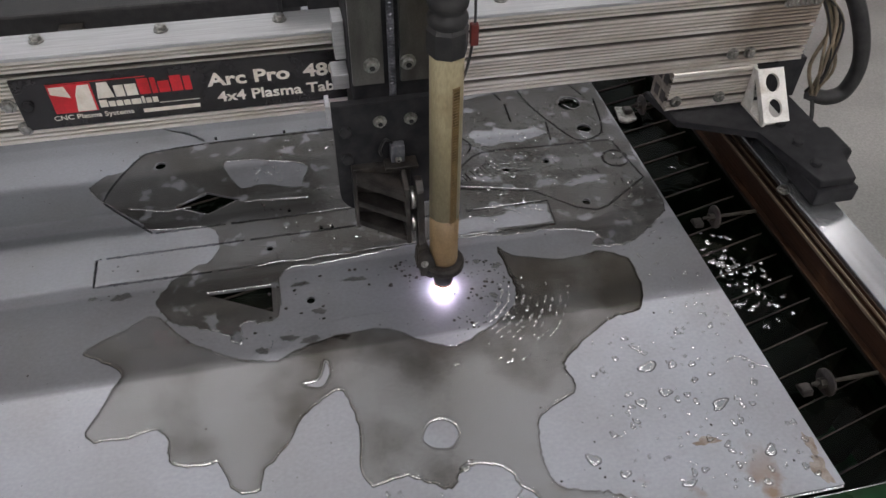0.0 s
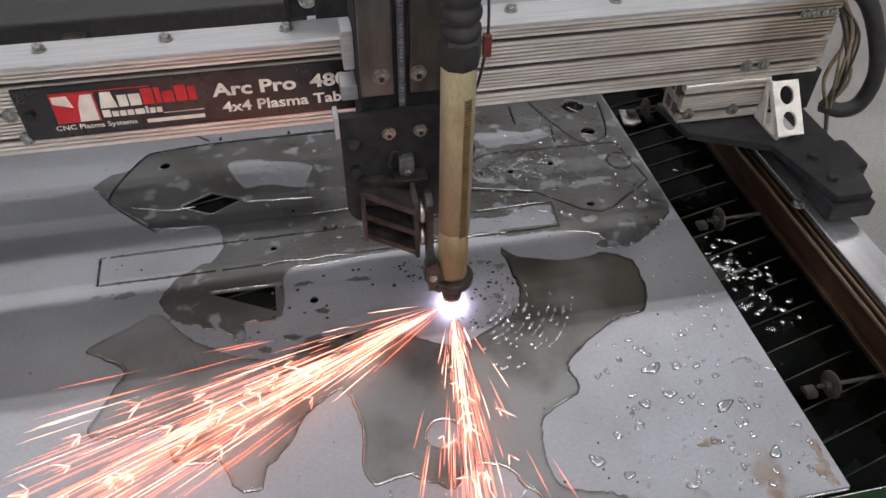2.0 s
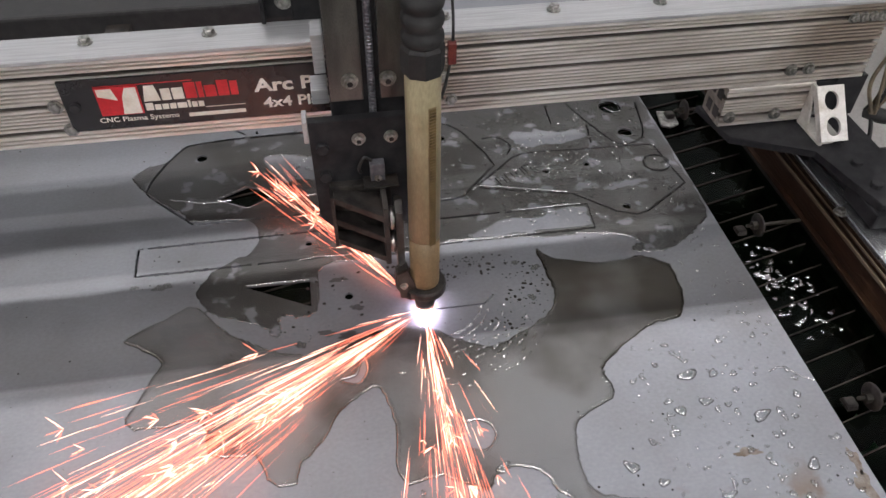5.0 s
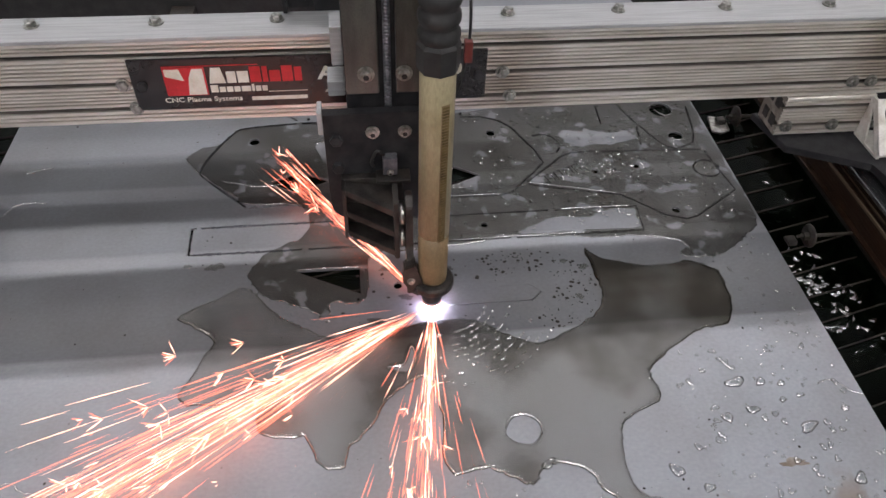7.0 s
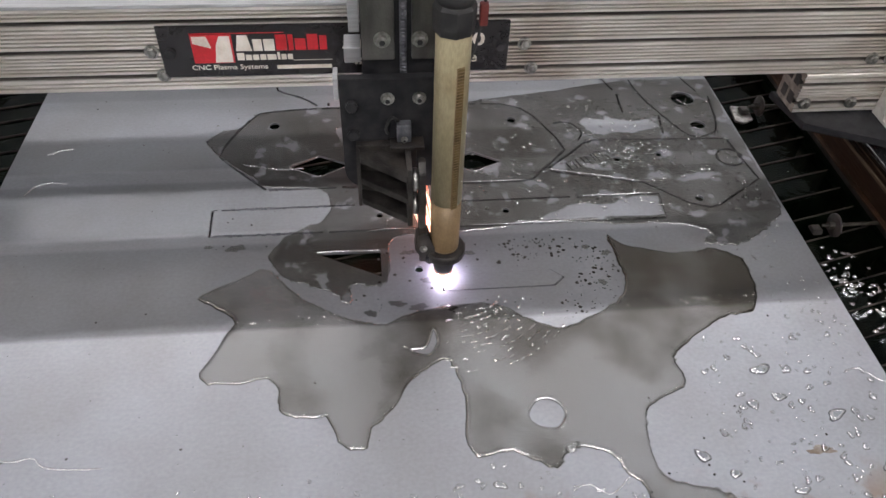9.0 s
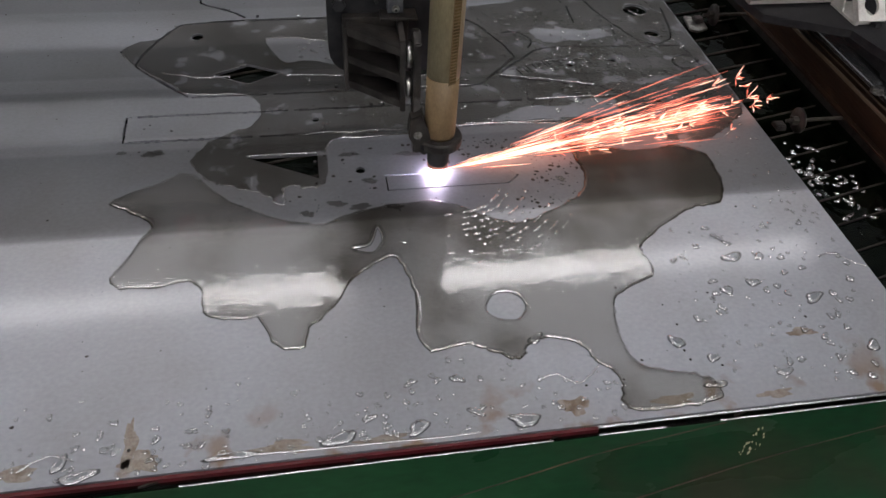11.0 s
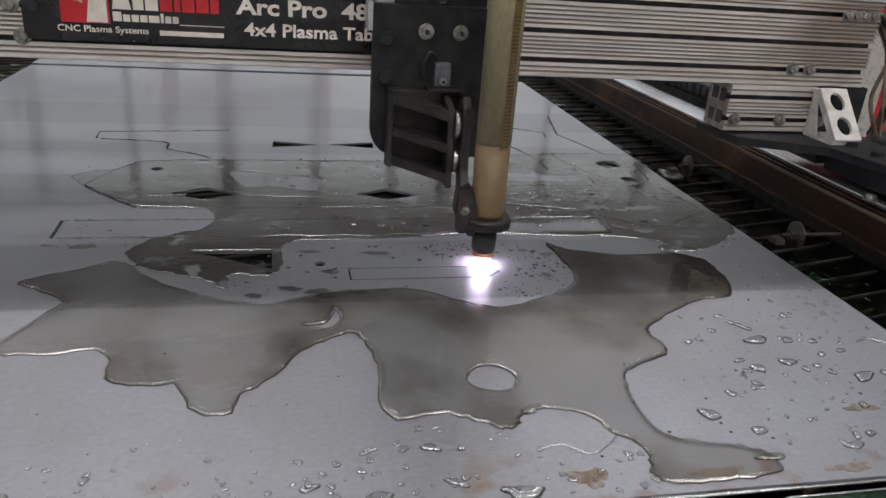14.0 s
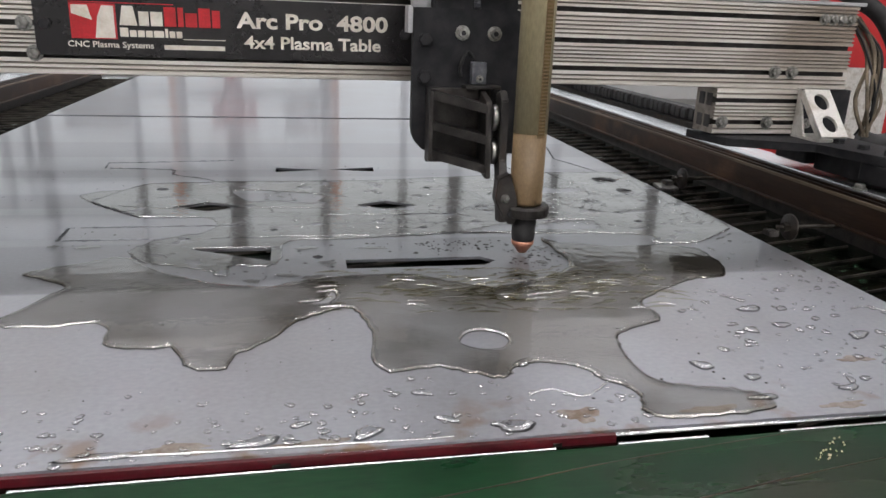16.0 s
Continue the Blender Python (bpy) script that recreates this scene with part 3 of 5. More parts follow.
def steel_sheet():
    c, s = math.cos(radians(-0.37)), math.sin(radians(-0.37))
    cx, cy, w, d = 0.476, -0.4324, 1.08, 1.39
    outer = [(cx + a * c - b * s, cy + a * s + b * c) for a, b in ((0, 0), (0, d), (-w, d), (-w, 0))]
    cuts = [
        kerf([(-0.302, 0.0505), (-0.308, 0.0505), (-0.3065, 0.0), (-0.301, 0.0), (-0.16, -0.0005)]),
        kerf([(-0.152, -0.0005), (0.12, -0.0005)]), kerf([(0.128, -0.0005), (0.306, -0.0005), (0.3105, 0.049), (0.19, 0.0495)]),
        kerf([(0.182, 0.0495), (-0.11, 0.0505)]), kerf([(-0.118, 0.0505), (-0.296, 0.0505)]),
        kerf(smooth_line([(-0.175, 0.281), (-0.249, 0.275), (-0.272, 0.26), (-0.299, 0.21), (-0.31, 0.178), (-0.305, 0.158), (-0.24, 0.089)], False, 4)),
        kerf([(-0.236, 0.0885), (-0.143, 0.088)]), kerf([(-0.135, 0.088), (0.123, 0.0875), (0.137, 0.092), (0.197, 0.156), (0.189, 0.188), (0.164, 0.246), (0.145, 0.268), (0.119, 0.279), (0.085, 0.2815)]),
        kerf([(0.077, 0.2815), (-0.167, 0.281)]),
        kerf(smooth_line([(0.163, 0.113), (0.205, 0.148), (0.245, 0.176), (0.34, 0.174), (0.45, 0.170)], False, 3)),
        kerf([(0.454, 0.165), (0.468, 0.073), (0.392, 0.022), (0.374, 0.0165), (0.348, 0.027), (0.296, 0.074), (0.184, 0.101), (0.165, 0.108)]),
        kerf(smooth_line([(0.345, 0.34), (0.356, 0.28), (0.39, 0.196), (0.407, 0.178), (0.431, 0.181), (0.452, 0.205), (0.466, 0.285)], False, 4)),
        kerf([(0.314, 0.298), (0.311, 0.246)]), kerf([(0.367, 0.236), (0.36, 0.187)]),
        kerf(smooth_line([(0.192, 0.222), (0.215, 0.224), (0.232, 0.2), (0.222, 0.178)], False, 4)),
        kerf([(0.443 + 0.0195 * math.cos(a / 10), 0.124 + 0.0195 * math.sin(a / 10)) for a in range(0, 60, 3)]),
        kerf([(-0.345, 0.386), (-0.349, 0.425), (-0.16, 0.446)]),
        kerf(smooth_line([(-0.338, 0.384), (-0.248, 0.372), (-0.238, 0.335), (-0.2, 0.312), (-0.174, 0.289)], False, 4)),
        kerf([(0.284, 0.40), (0.31, 0.31)]), kerf([(0.372, 0.44), (0.378, 0.47), (0.29, 0.52)]),
        kerf([(0.45, 0.30), (0.40, 0.46), (0.43, 0.60)]),
    ]
    marks = []
    for x, y in ((0.198, 0.108), (0.213, 0.115), (0.229, 0.122), (0.243, 0.129)):
        u, v = Vector((0.0095, 0.0045)), Vector((-0.006, 0.017))
        o = Vector((x, y))
        marks += [kerf([o, o + v], 0.0026), kerf([o + u, o + u + v], 0.0022)]
        if x != 0.213:
            marks.append(kerf([o + v + u * 0.25, o + v * 0.95 + u * 0.8], 0.0022))
    # short cross ticks where the cuts start
    for x, y in ((-0.157, 0.283), (-0.051, 0.281), (-0.055, 0.091), (0.001, 0.0455), (-0.014, 0.0455), (0.087, 0.2815)):
        marks.append(kerf([(x, y + 0.0055), (x, y + 0.013)], 0.0042))
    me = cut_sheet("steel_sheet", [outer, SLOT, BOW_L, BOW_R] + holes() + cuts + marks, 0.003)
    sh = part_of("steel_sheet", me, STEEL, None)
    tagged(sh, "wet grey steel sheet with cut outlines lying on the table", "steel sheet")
    sh.location = (0, 0, -0.0015)
    # dross standing along both sides of every cut
    rng = random.Random(41)
    bm = bmesh.new()
    for loop in cuts:
        n = len(loop)
        for k in range(n):
            a, b = Vector(loop[k]), Vector(loop[(k + 1) % n])
            d = b - a
            if d.length < 0.004:
                continue
            out = Vector((d.y, -d.x)).normalized()
            steps = max(1, int(d.length / 0.006))
            for j in range(steps):
                if rng.random() < 0.55:
                    continue
                p, q = a + d * (j / steps), a + d * ((j + rng.uniform(0.8, 1.0)) / steps)
                for sgn in (-1, 1):
                    w = rng.uniform(0.0006, 0.0013)
                    row = [bm.verts.new((*(e + out * sgn * o), z)) for e in (p, q) for o, z in ((0.0002, 0.0014), (w * 0.5, 0.0014 + rng.uniform(0.0003, 0.0008)), (w, 0.0014))]
                    bm.faces.new((row[0], row[1], row[4], row[3]))
                    bm.faces.new((row[1], row[2], row[5], row[4]))
    lips = part("kerf_dross", bm, SENSOR, sh, "thin rough dross beside the cuts")
    tagged(lips, "", "", "", "stuff")
    for pts in ([(-0.18, -0.3125, 0.0), (-0.09, -0.322, 0.0), (0.0, -0.333, 0.0)], [(-0.37, -0.262, 0.0), (-0.36, -0.282, 0.0), (-0.335, -0.29, 0.0)], [(0.22, -0.30, 0.0), (0.25, -0.285, 0.0)]):
        sc = cable("scratch", pts, 0.00022, BRIGHT, sh, "fine bright scratch", 6, 6)
    # thin crusts of rust, mostly along the front edge
    rng = random.Random(17)
    for x, y, rx, ry in ((0.359, -0.358, 0.014, 0.0045), (0.116, -0.410, 0.013, 0.008), (-0.250, -0.400, 0.005, 0.022), (-0.240, -0.416, 0.014, 0.009), (-0.130, -0.4175, 0.022, 0.006), (-0.335, -0.414, 0.02, 0.006), (0.461, -0.412, 0.008, 0.016), (0.466, -0.385, 0.005, 0.014), (0.205, -0.416, 0.018, 0.006), (-0.05, -0.421, 0.02, 0.004), (0.30, -0.421, 0.016, 0.004)):
        ph = [rng.uniform(0, 6.28) for _ in range(3)]
        loop = []
        for k in range(40):
            a = 2 * math.pi * k / 40
            q = 1 + 0.22 * math.sin(3 * a + ph[0]) + 0.14 * math.sin(5 * a + ph[1]) + 0.1 * math.sin(9 * a + ph[2]) + rng.uniform(-0.06, 0.06)
            loop.append((min(x + rx * q * math.cos(a), 0.4735), max(y + ry * q * math.sin(a), -0.4245 - 0.0055 * (x + 0.5))))
        st = part_of("rust_stain", cut_sheet("rust_stain", [loop], 0.0002), STAIN, sh, "thin brown rust stain")
        st.location = (0, 0, 0.0016)
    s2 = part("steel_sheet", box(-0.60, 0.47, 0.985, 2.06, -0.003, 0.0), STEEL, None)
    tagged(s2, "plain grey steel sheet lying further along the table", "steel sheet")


steel_sheet()


def loose_slug():
    inset = [(-0.0104, -0.1119), (0.1264, -0.1119), (0.1397, -0.1), (0.1273, -0.0881), (-0.0104, -0.0881)]
    s = part_of("cut_slug", cut_sheet("cut_slug", [inset], 0.003), STEEL, None)
    tagged(s, "narrow pointed steel offcut inside the cut slot", "offcut")
    s.location = (0, 0, -0.0015)
    return s


slug = loose_slug()

# the uncut metal along the slot, bead by bead, in the order in which it is burnt away
SLOT_PATH = [(1.1, 0.139, -0.1), (1.6, 0.1335, -0.107), (2.1, 0.1267, -0.1127), (3.0, 0.1035, -0.1127), (3.5, 0.0895, -0.1127), (6.0, 0.0263, -0.1127), (7.0, 0.0, -0.1127), (7.6, -0.0112, -0.1127),
             (8.2, -0.0112, -0.1), (9.0, -0.0112, -0.0873), (10.5, 0.03, -0.0873), (12.0, 0.0735, -0.0873), (13.0, 0.097, -0.0873), (14.0, 0.1273, -0.0873), (14.2, 0.139, -0.0985)]


def burnt_beads():
    beads = []
    for (t0, x0, y0), (t1, x1, y1) in zip(SLOT_PATH, SLOT_PATH[1:]):
        n = max(1, round(math.hypot(x1 - x0, y1 - y0) / 0.012))
        for k in range(n):
            a, b = Vector((x0 + (x1 - x0) * k / n, y0 + (y1 - y0) * k / n)), Vector((x0 + (x1 - x0) * (k + 1) / n, y0 + (y1 - y0) * (k + 1) / n))
            ob = part_of("burnt_bead", cut_sheet("burnt_bead", [kerf([a, b], 0.0016)], 0.0028), STEEL, None)
            tagged(ob, "sliver of steel that the arc burns out of the sheet", "metal sliver", "slivers along the cut")
            ob.location = (0, 0, -0.0015)
            beads.append((t0 + (t1 - t0) * (k + 0.5) / n, ob))
    return beads


beads = burnt_beads()


# ---- water on the sheet ----
def rim_strip(parent, loop, side, size=1.0):
    """The water's rounded edge: a band that rises inwards from the outline of a puddle."""
    n = len(loop)
    area = sum(loop[k][0] * loop[(k + 1) % n][1] - loop[(k + 1) % n][0] * loop[k][1] for k in range(n))
    turn = side * (1 if area > 0 else -1)
    rng = random.Random(n)
    wide = [1.0 + 0.35 * math.sin(k * 0.13) + rng.uniform(-0.15, 0.15) for k in range(n)]
    bm, rows = bmesh.new(), []
    for w, z in ((-0.0011, 0.0001), (-0.0003, 0.0009), (0.0002, 0.0014), (0.0007, 0.0018), (0.0018, 0.0022), (0.0030, 0.0024)):
        row = []
        for k in range(n):
            d = (Vector(loop[(k + 2) % n]) - Vector(loop[k - 2])).normalized()
            q = Vector(loop[k]) + Vector((-d.y, d.x)) * w * size * wide[k] * turn
            row.append(bm.verts.new((q.x, q.y, z * (0.3 + 0.7 * size))))
        rows.append(row)
    # outer band tinted dark for refraction; next two mirror strongly to imitate lamp glints
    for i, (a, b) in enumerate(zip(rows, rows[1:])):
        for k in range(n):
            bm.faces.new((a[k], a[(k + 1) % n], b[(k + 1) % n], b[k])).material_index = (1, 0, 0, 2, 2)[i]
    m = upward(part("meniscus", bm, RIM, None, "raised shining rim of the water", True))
    m.data.materials.append(DROP_EDGE_SHADE)
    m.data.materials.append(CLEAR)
    m.parent = parent
    m.matrix_parent_inverse = parent.matrix_basis.inverted()
    return m


def standing_water():
    front = [(-0.304, -0.105), (-0.282, -0.122), (-0.26, -0.142), (-0.266, -0.166), (-0.289, -0.222), (-0.245, -0.231), (-0.22, -0.226), (-0.203, -0.242), (-0.198, -0.272), (-0.165, -0.279), (-0.15, -0.281),
             (-0.135, -0.313), (-0.111, -0.32), (-0.105, -0.298), (-0.082, -0.276), (-0.06, -0.241), (-0.028, -0.217), (-0.011, -0.223), (-0.003, -0.265), (-0.003, -0.333), (0.038, -0.334), (0.062, -0.347), (0.080, -0.355), (0.092, -0.342), (0.106, -0.336), (0.127, -0.338), (0.144, -0.350), (0.150, -0.366), (0.161, -0.378), (0.166, -0.393), (0.160, -0.410)]
    right = [(0.168, -0.421), (0.2, -0.423), (0.245, -0.420), (0.250, -0.404), (0.236, -0.393), (0.214, -0.387), (0.187, -0.375), (0.180, -0.350), (0.183, -0.325), (0.188, -0.303), (0.2, -0.288), (0.243, -0.266), (0.24, -0.238), (0.25, -0.22), (0.297, -0.189), (0.327, -0.175), (0.359, -0.17), (0.377, -0.137), (0.38, -0.09),
             (0.372, -0.079), (0.346, -0.064), (0.330, -0.067), (0.29, -0.068), (0.248, -0.056), (0.226, -0.046), (0.214, -0.03), (0.217, -0.07), (0.219, -0.11), (0.202, -0.141), (0.156, -0.168), (0.12, -0.18), (0.08, -0.162), (0.05, -0.14), (0.0, -0.137)]
    left = [(-0.055, -0.148), (-0.085, -0.161), (-0.117, -0.154), (-0.132, -0.149), (-0.155, -0.134), (-0.178, -0.119), (-0.207, -0.088), (-0.222, -0.069), (-0.238, -0.066), (-0.27, -0.085)]
    line = smooth_line(front + right + left, True, 6, 0.0015)
    hole = smooth_line([(0.063, -0.29), (0.072, -0.277), (0.087, -0.275), (0.099, -0.284), (0.101, -0.298), (0.09, -0.311), (0.073, -0.309), (0.063, -0.3)], True, 4)
    blob = smooth_line([(-0.03, -0.172), (-0.026, -0.19), (-0.038, -0.208), (-0.058, -0.2), (-0.04, -0.196)], True, 4)
    me = skin(cut_sheet("water_puddle", [line, hole, blob], 0.0004, 0.0015))
    p = part_of("water_puddle", me, FILM, None, "", True)
    tagged(p, "brownish shallow puddle of water lying on the sheet", "puddle")
    p.location = (0, 0, 0.0004)
    for loop, side in ((line, 1), (hole, -1), (blob, -1)):
        rim_strip(p, loop, side)
    back = [(-0.332, 0.195), (-0.328, 0.212), (-0.312, 0.228), (-0.288, 0.234), (-0.274, 0.256), (-0.25, 0.274), (-0.1, 0.284), (0.05, 0.286), (0.2, 0.31), (0.33, 0.335), (0.44, 0.335), (0.477, 0.33), (0.4775, 0.28), (0.4768, 0.2), (0.4762, 0.1), (0.4755, 0.03), (0.468, -0.004), (0.446, -0.022), (0.424, -0.040), (0.398, -0.054), (0.37, -0.058), (0.344, -0.050), (0.356, -0.038), (0.345, -0.024), (0.31, -0.013), (0.276, -0.009), (0.239, -0.011), (0.2, -0.005),
            (0.116, 0.004), (0.06, -0.008), (-0.02, -0.012), (-0.07, -0.02), (-0.079, -0.09), (-0.097, -0.1), (-0.116, -0.094), (-0.126, -0.103), (-0.124, -0.121), (-0.131, -0.126), (-0.145, -0.107), (-0.179, -0.092), (-0.2, -0.082), (-0.218, -0.064), (-0.226, -0.036), (-0.205, -0.003), (-0.165, 0.02), (-0.15, 0.055), (-0.17, 0.088), (-0.238, 0.094), (-0.262, 0.118), (-0.300, 0.156)]
    gap = smooth_line([(-0.145, 0.225), (-0.11, 0.228), (-0.083, 0.22), (-0.025, 0.2), (-0.03, 0.165), (-0.04, 0.148), (-0.09, 0.165), (-0.118, 0.16), (-0.135, 0.19)], True, 4, 0.001)
    gap2 = smooth_line([(0.236, 0.226), (0.252, 0.232), (0.27, 0.226), (0.292, 0.228), (0.318, 0.222), (0.345, 0.226), (0.356, 0.205), (0.336, 0.198), (0.312, 0.190), (0.285, 0.194), (0.262, 0.187), (0.246, 0.196)], True, 4, 0.0028)
    gap3 = smooth_line([(0.13, 0.006), (0.18, 0.0045), (0.24, 0.006), (0.300, 0.004), (0.303, 0.025), (0.303, 0.044), (0.26, 0.043), (0.23, 0.030), (0.19, 0.036), (0.16, 0.022)], True, 4, 0.0018)
    wet = smooth_line(back, True, 7, 0.0024)
    inner = [h for h in holes() if h[0][1] < 0.3 and abs(h[0][1] + 0.0745) > 0.002]
    me = skin(cut_sheet("damp_film", [wet, gap, gap2, gap3] + [[(x, y) for x, y in h] for h in inner], 0.0003, 0.0002))
    d = part_of("damp_film", me, DAMP, None)
    tagged(d, "thin wet film spread over the cut parts of the sheet", "wet film")
    d.location = (0, 0, 0.0006)
    for loop, side in ((wet, 1), (gap, -1)):
        rim_strip(d, loop, side, 0.4)
    # small dark wet spots left on the dry metal round the cut
    rng = random.Random(29)
    for x, y, rx, ry in ((-0.069, -0.130, 0.010, 0.004), (-0.044, -0.137, 0.012, 0.004), (-0.008, -0.140, 0.009, 0.004), (-0.101, -0.143, 0.006, 0.005), (-0.27, -0.024, 0.010, 0.006), (-0.305, -0.02, 0.004, 0.003), (0.205, -0.062, 0.006, 0.004), (0.188, -0.112, 0.005, 0.004), (0.18, -0.05, 0.005, 0.003), (-0.05, -0.045, 0.009, 0.004), (0.02, -0.05, 0.012, 0.004), (-0.03, -0.095, 0.008, 0.004)):
        loop = []
        p1, p2 = rng.uniform(0, 6.28), rng.uniform(0, 6.28)
        for k in range(28):
            a = 2 * math.pi * k / 28
            q = 1 + 0.25 * math.sin(2 * a + p1) + 0.2 * math.sin(5 * a + p2)
            loop.append((x + rx * q * math.cos(a), y + ry * q * math.sin(a)))
        w = part_of("wet_spot", skin(cut_sheet("wet_spot", [loop], 0.0003, 0.0004)), WET_SPOT, None, "", True)
        tagged(w, "small dark wet spot on the bare steel", "wet spot", "wet spots")
        w.location = (0, 0, 0.0004)
    # beads and runs of water on the dry metal
    rng = random.Random(5)
    bm = bmesh.new()

    def drop(x, y, r, stretch=1.0, turn=0.0):
        n, r = 14, r * (0.62 if r > 0.0045 else 1.0)
        p1, p2 = rng.uniform(0, 6.28), rng.uniform(0, 6.28)
        rim = [1 + 0.2 * math.sin(4 * math.pi * k / n + p1) + 0.16 * math.sin(6 * math.pi * k / n + p2) for k in range(n)]
        rows = []
        for f, h in ((1.0, 0.0), (0.86, 0.5), (0.68, 0.9), (0.5, 1.0)):
            row = []
            for k in range(n):
                a = 2 * math.pi * k / n
                px, py = r * f * rim[k] * stretch * math.cos(a), r * f * rim[k] * math.sin(a)
                row.append(bm.verts.new((x + px * math.cos(turn) - py * math.sin(turn), y + px * math.sin(turn) + py * math.cos(turn), 0.0003 + h * min(r * 0.38, 0.0020))))
            rows.append(row)
        # each drop's lowest ring is tinted dark to imitate refraction at its edge
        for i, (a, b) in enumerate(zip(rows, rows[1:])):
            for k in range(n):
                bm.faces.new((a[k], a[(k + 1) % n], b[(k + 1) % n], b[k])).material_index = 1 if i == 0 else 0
        bm.faces.new(rows[-1]).material_index = 2
    for x, y, r in ((0.309, -0.299, 0.009), (0.341, -0.292, 0.009), (0.232, -0.355, 0.010), (0.259, -0.377, 0.008), (0.388, -0.261, 0.007), (0.329, -0.222, 0.005), (0.421, -0.382, 0.010), (0.288, -0.325, 0.005), (0.264, -0.331, 0.004)):
        drop(x, y, r, rng.uniform(1.0, 1.5), rng.uniform(0, 3))
    for x, y, r, st, tu in ((0.335, -0.255, 0.012, 1.5, 0.2), (0.365, -0.257, 0.006, 2.2, 0.9), (0.395, -0.318, 0.009, 2.4, 0.3), (-0.30, -0.41, 0.008, 1.6, 1.2), (-0.285, -0.423, 0.010, 2.2, 0.1), (-0.17, -0.42, 0.007, 4.5, 0.05),
                            (-0.085, -0.416, 0.010, 2.4, 0.1), (-0.06, -0.40, 0.006, 1.6, 0.4), (-0.02, -0.414, 0.009, 2.2, 0.5), (0.03, -0.405, 0.006, 2.0, -0.5), (0.07, -0.418, 0.010, 2.6, 0.0), (-0.45, -0.415, 0.008, 3.2, 0.0), (-0.38, -0.42, 0.006, 4.0, 0.0), (0.02, -0.37, 0.007, 1.6, 2.5), (-0.02, -0.368, 0.005, 1.4, 0.3),
                            (0.10, -0.335, 0.008, 1.8, 0.4), (0.32, -0.40, 0.007, 1.8, 0.1), (0.25, -0.405, 0.007, 2.4, 0.0)):
        drop(x, y, r, st, tu)
    for k in range(150):
        drop(rng.uniform(0.27, 0.465), rng.uniform(-0.42, -0.2), rng.choice((0.001, 0.0014, 0.002, 0.0035)), rng.uniform(1, 1.5), rng.uniform(0, 3))
    for k in range(320):
        drop(rng.uniform(-0.58, 0.16), -0.428 + abs(rng.gauss(0, 0.035)), rng.choice((0.0009, 0.0013, 0.0018, 0.0023, 0.0029)), rng.uniform(1, 1.25), rng.uniform(0, 3))
    for k in range(70):
        drop(rng.uniform(0.38, 0.465), rng.uniform(-0.2, 0.12), rng.choice((0.001, 0.0015, 0.0022)), rng.uniform(1, 1.3), rng.uniform(0, 3))
    for k in range(420):
        drop(rng.uniform(0.14, 0.46), rng.uniform(0.03, 0.3), rng.choice((0.001, 0.0015, 0.0022)), rng.uniform(1, 1.5), rng.uniform(0, 3))
    for k in range(160):
        drop(rng.gauss(0.29, 0.035), rng.gauss(0.135, 0.016), rng.choice((0.0012, 0.0018, 0.0026)), rng.uniform(1, 1.3), rng.uniform(0, 3))
    for k in range(330):
        drop(rng.uniform(-0.1, 0.46), rng.uniform(0.0, 0.3), rng.choice((0.0012, 0.002, 0.003)), rng.uniform(1, 1.5), rng.uniform(0, 3))
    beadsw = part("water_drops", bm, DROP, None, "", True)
    beadsw.data.materials.append(DROP_EDGE_SHADE)
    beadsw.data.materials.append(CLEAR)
    tagged(upward(beadsw), "small clear water drops scattered over the steel sheet", "water drops", "", "stuff")


standing_water()


# ---- gantry (its own zero lies under the torch, on the sheet) ----
def extrusion_outline(y, depth, z0, z1, slots):
    """A slotted, fluted aluminium profile, front face at y, seen from its end."""
    pts = [(y + 0.001, z0), (y, z0 + 0.001)]
    bounds = [z0 + 0.001] + [b for s in sorted(slots) for b in (s - 0.0030, s + 0.0030)] + [z1 - 0.001]
    for k in range(0, len(bounds), 2):
        a, b = bounds[k], bounds[k + 1]
        n = max(1, round((b - a) / 0.0048))
        step = (b - a) / n
        for j in range(n):
            c = a + j * step
            if j:
                pts += [(y, c - 0.0013), (y + 0.0036, c - 0.0009), (y + 0.0036, c + 0.0009), (y, c + 0.0013)]
        pts.append((y, b))
        if k + 2 < len(bounds):
            pts += [(y + 0.003, b), (y + 0.003, b - 0.001), (y + 0.012, b - 0.001), (y + 0.012, bounds[k + 2] + 0.001), (y + 0.003, bounds[k + 2] + 0.001), (y + 0.003, bounds[k + 2]), (y, bounds[k + 2])]
    return pts + [(y + 0.001, z1), (y + depth, z1), (y + depth, z0)]


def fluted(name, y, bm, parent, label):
    """A slotted profile whose flute floors are coloured dark to imitate shade."""
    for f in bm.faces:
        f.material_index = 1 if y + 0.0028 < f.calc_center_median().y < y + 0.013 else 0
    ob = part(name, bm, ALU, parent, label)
    ob.data.materials.append(FLUTE_SHADE)
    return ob


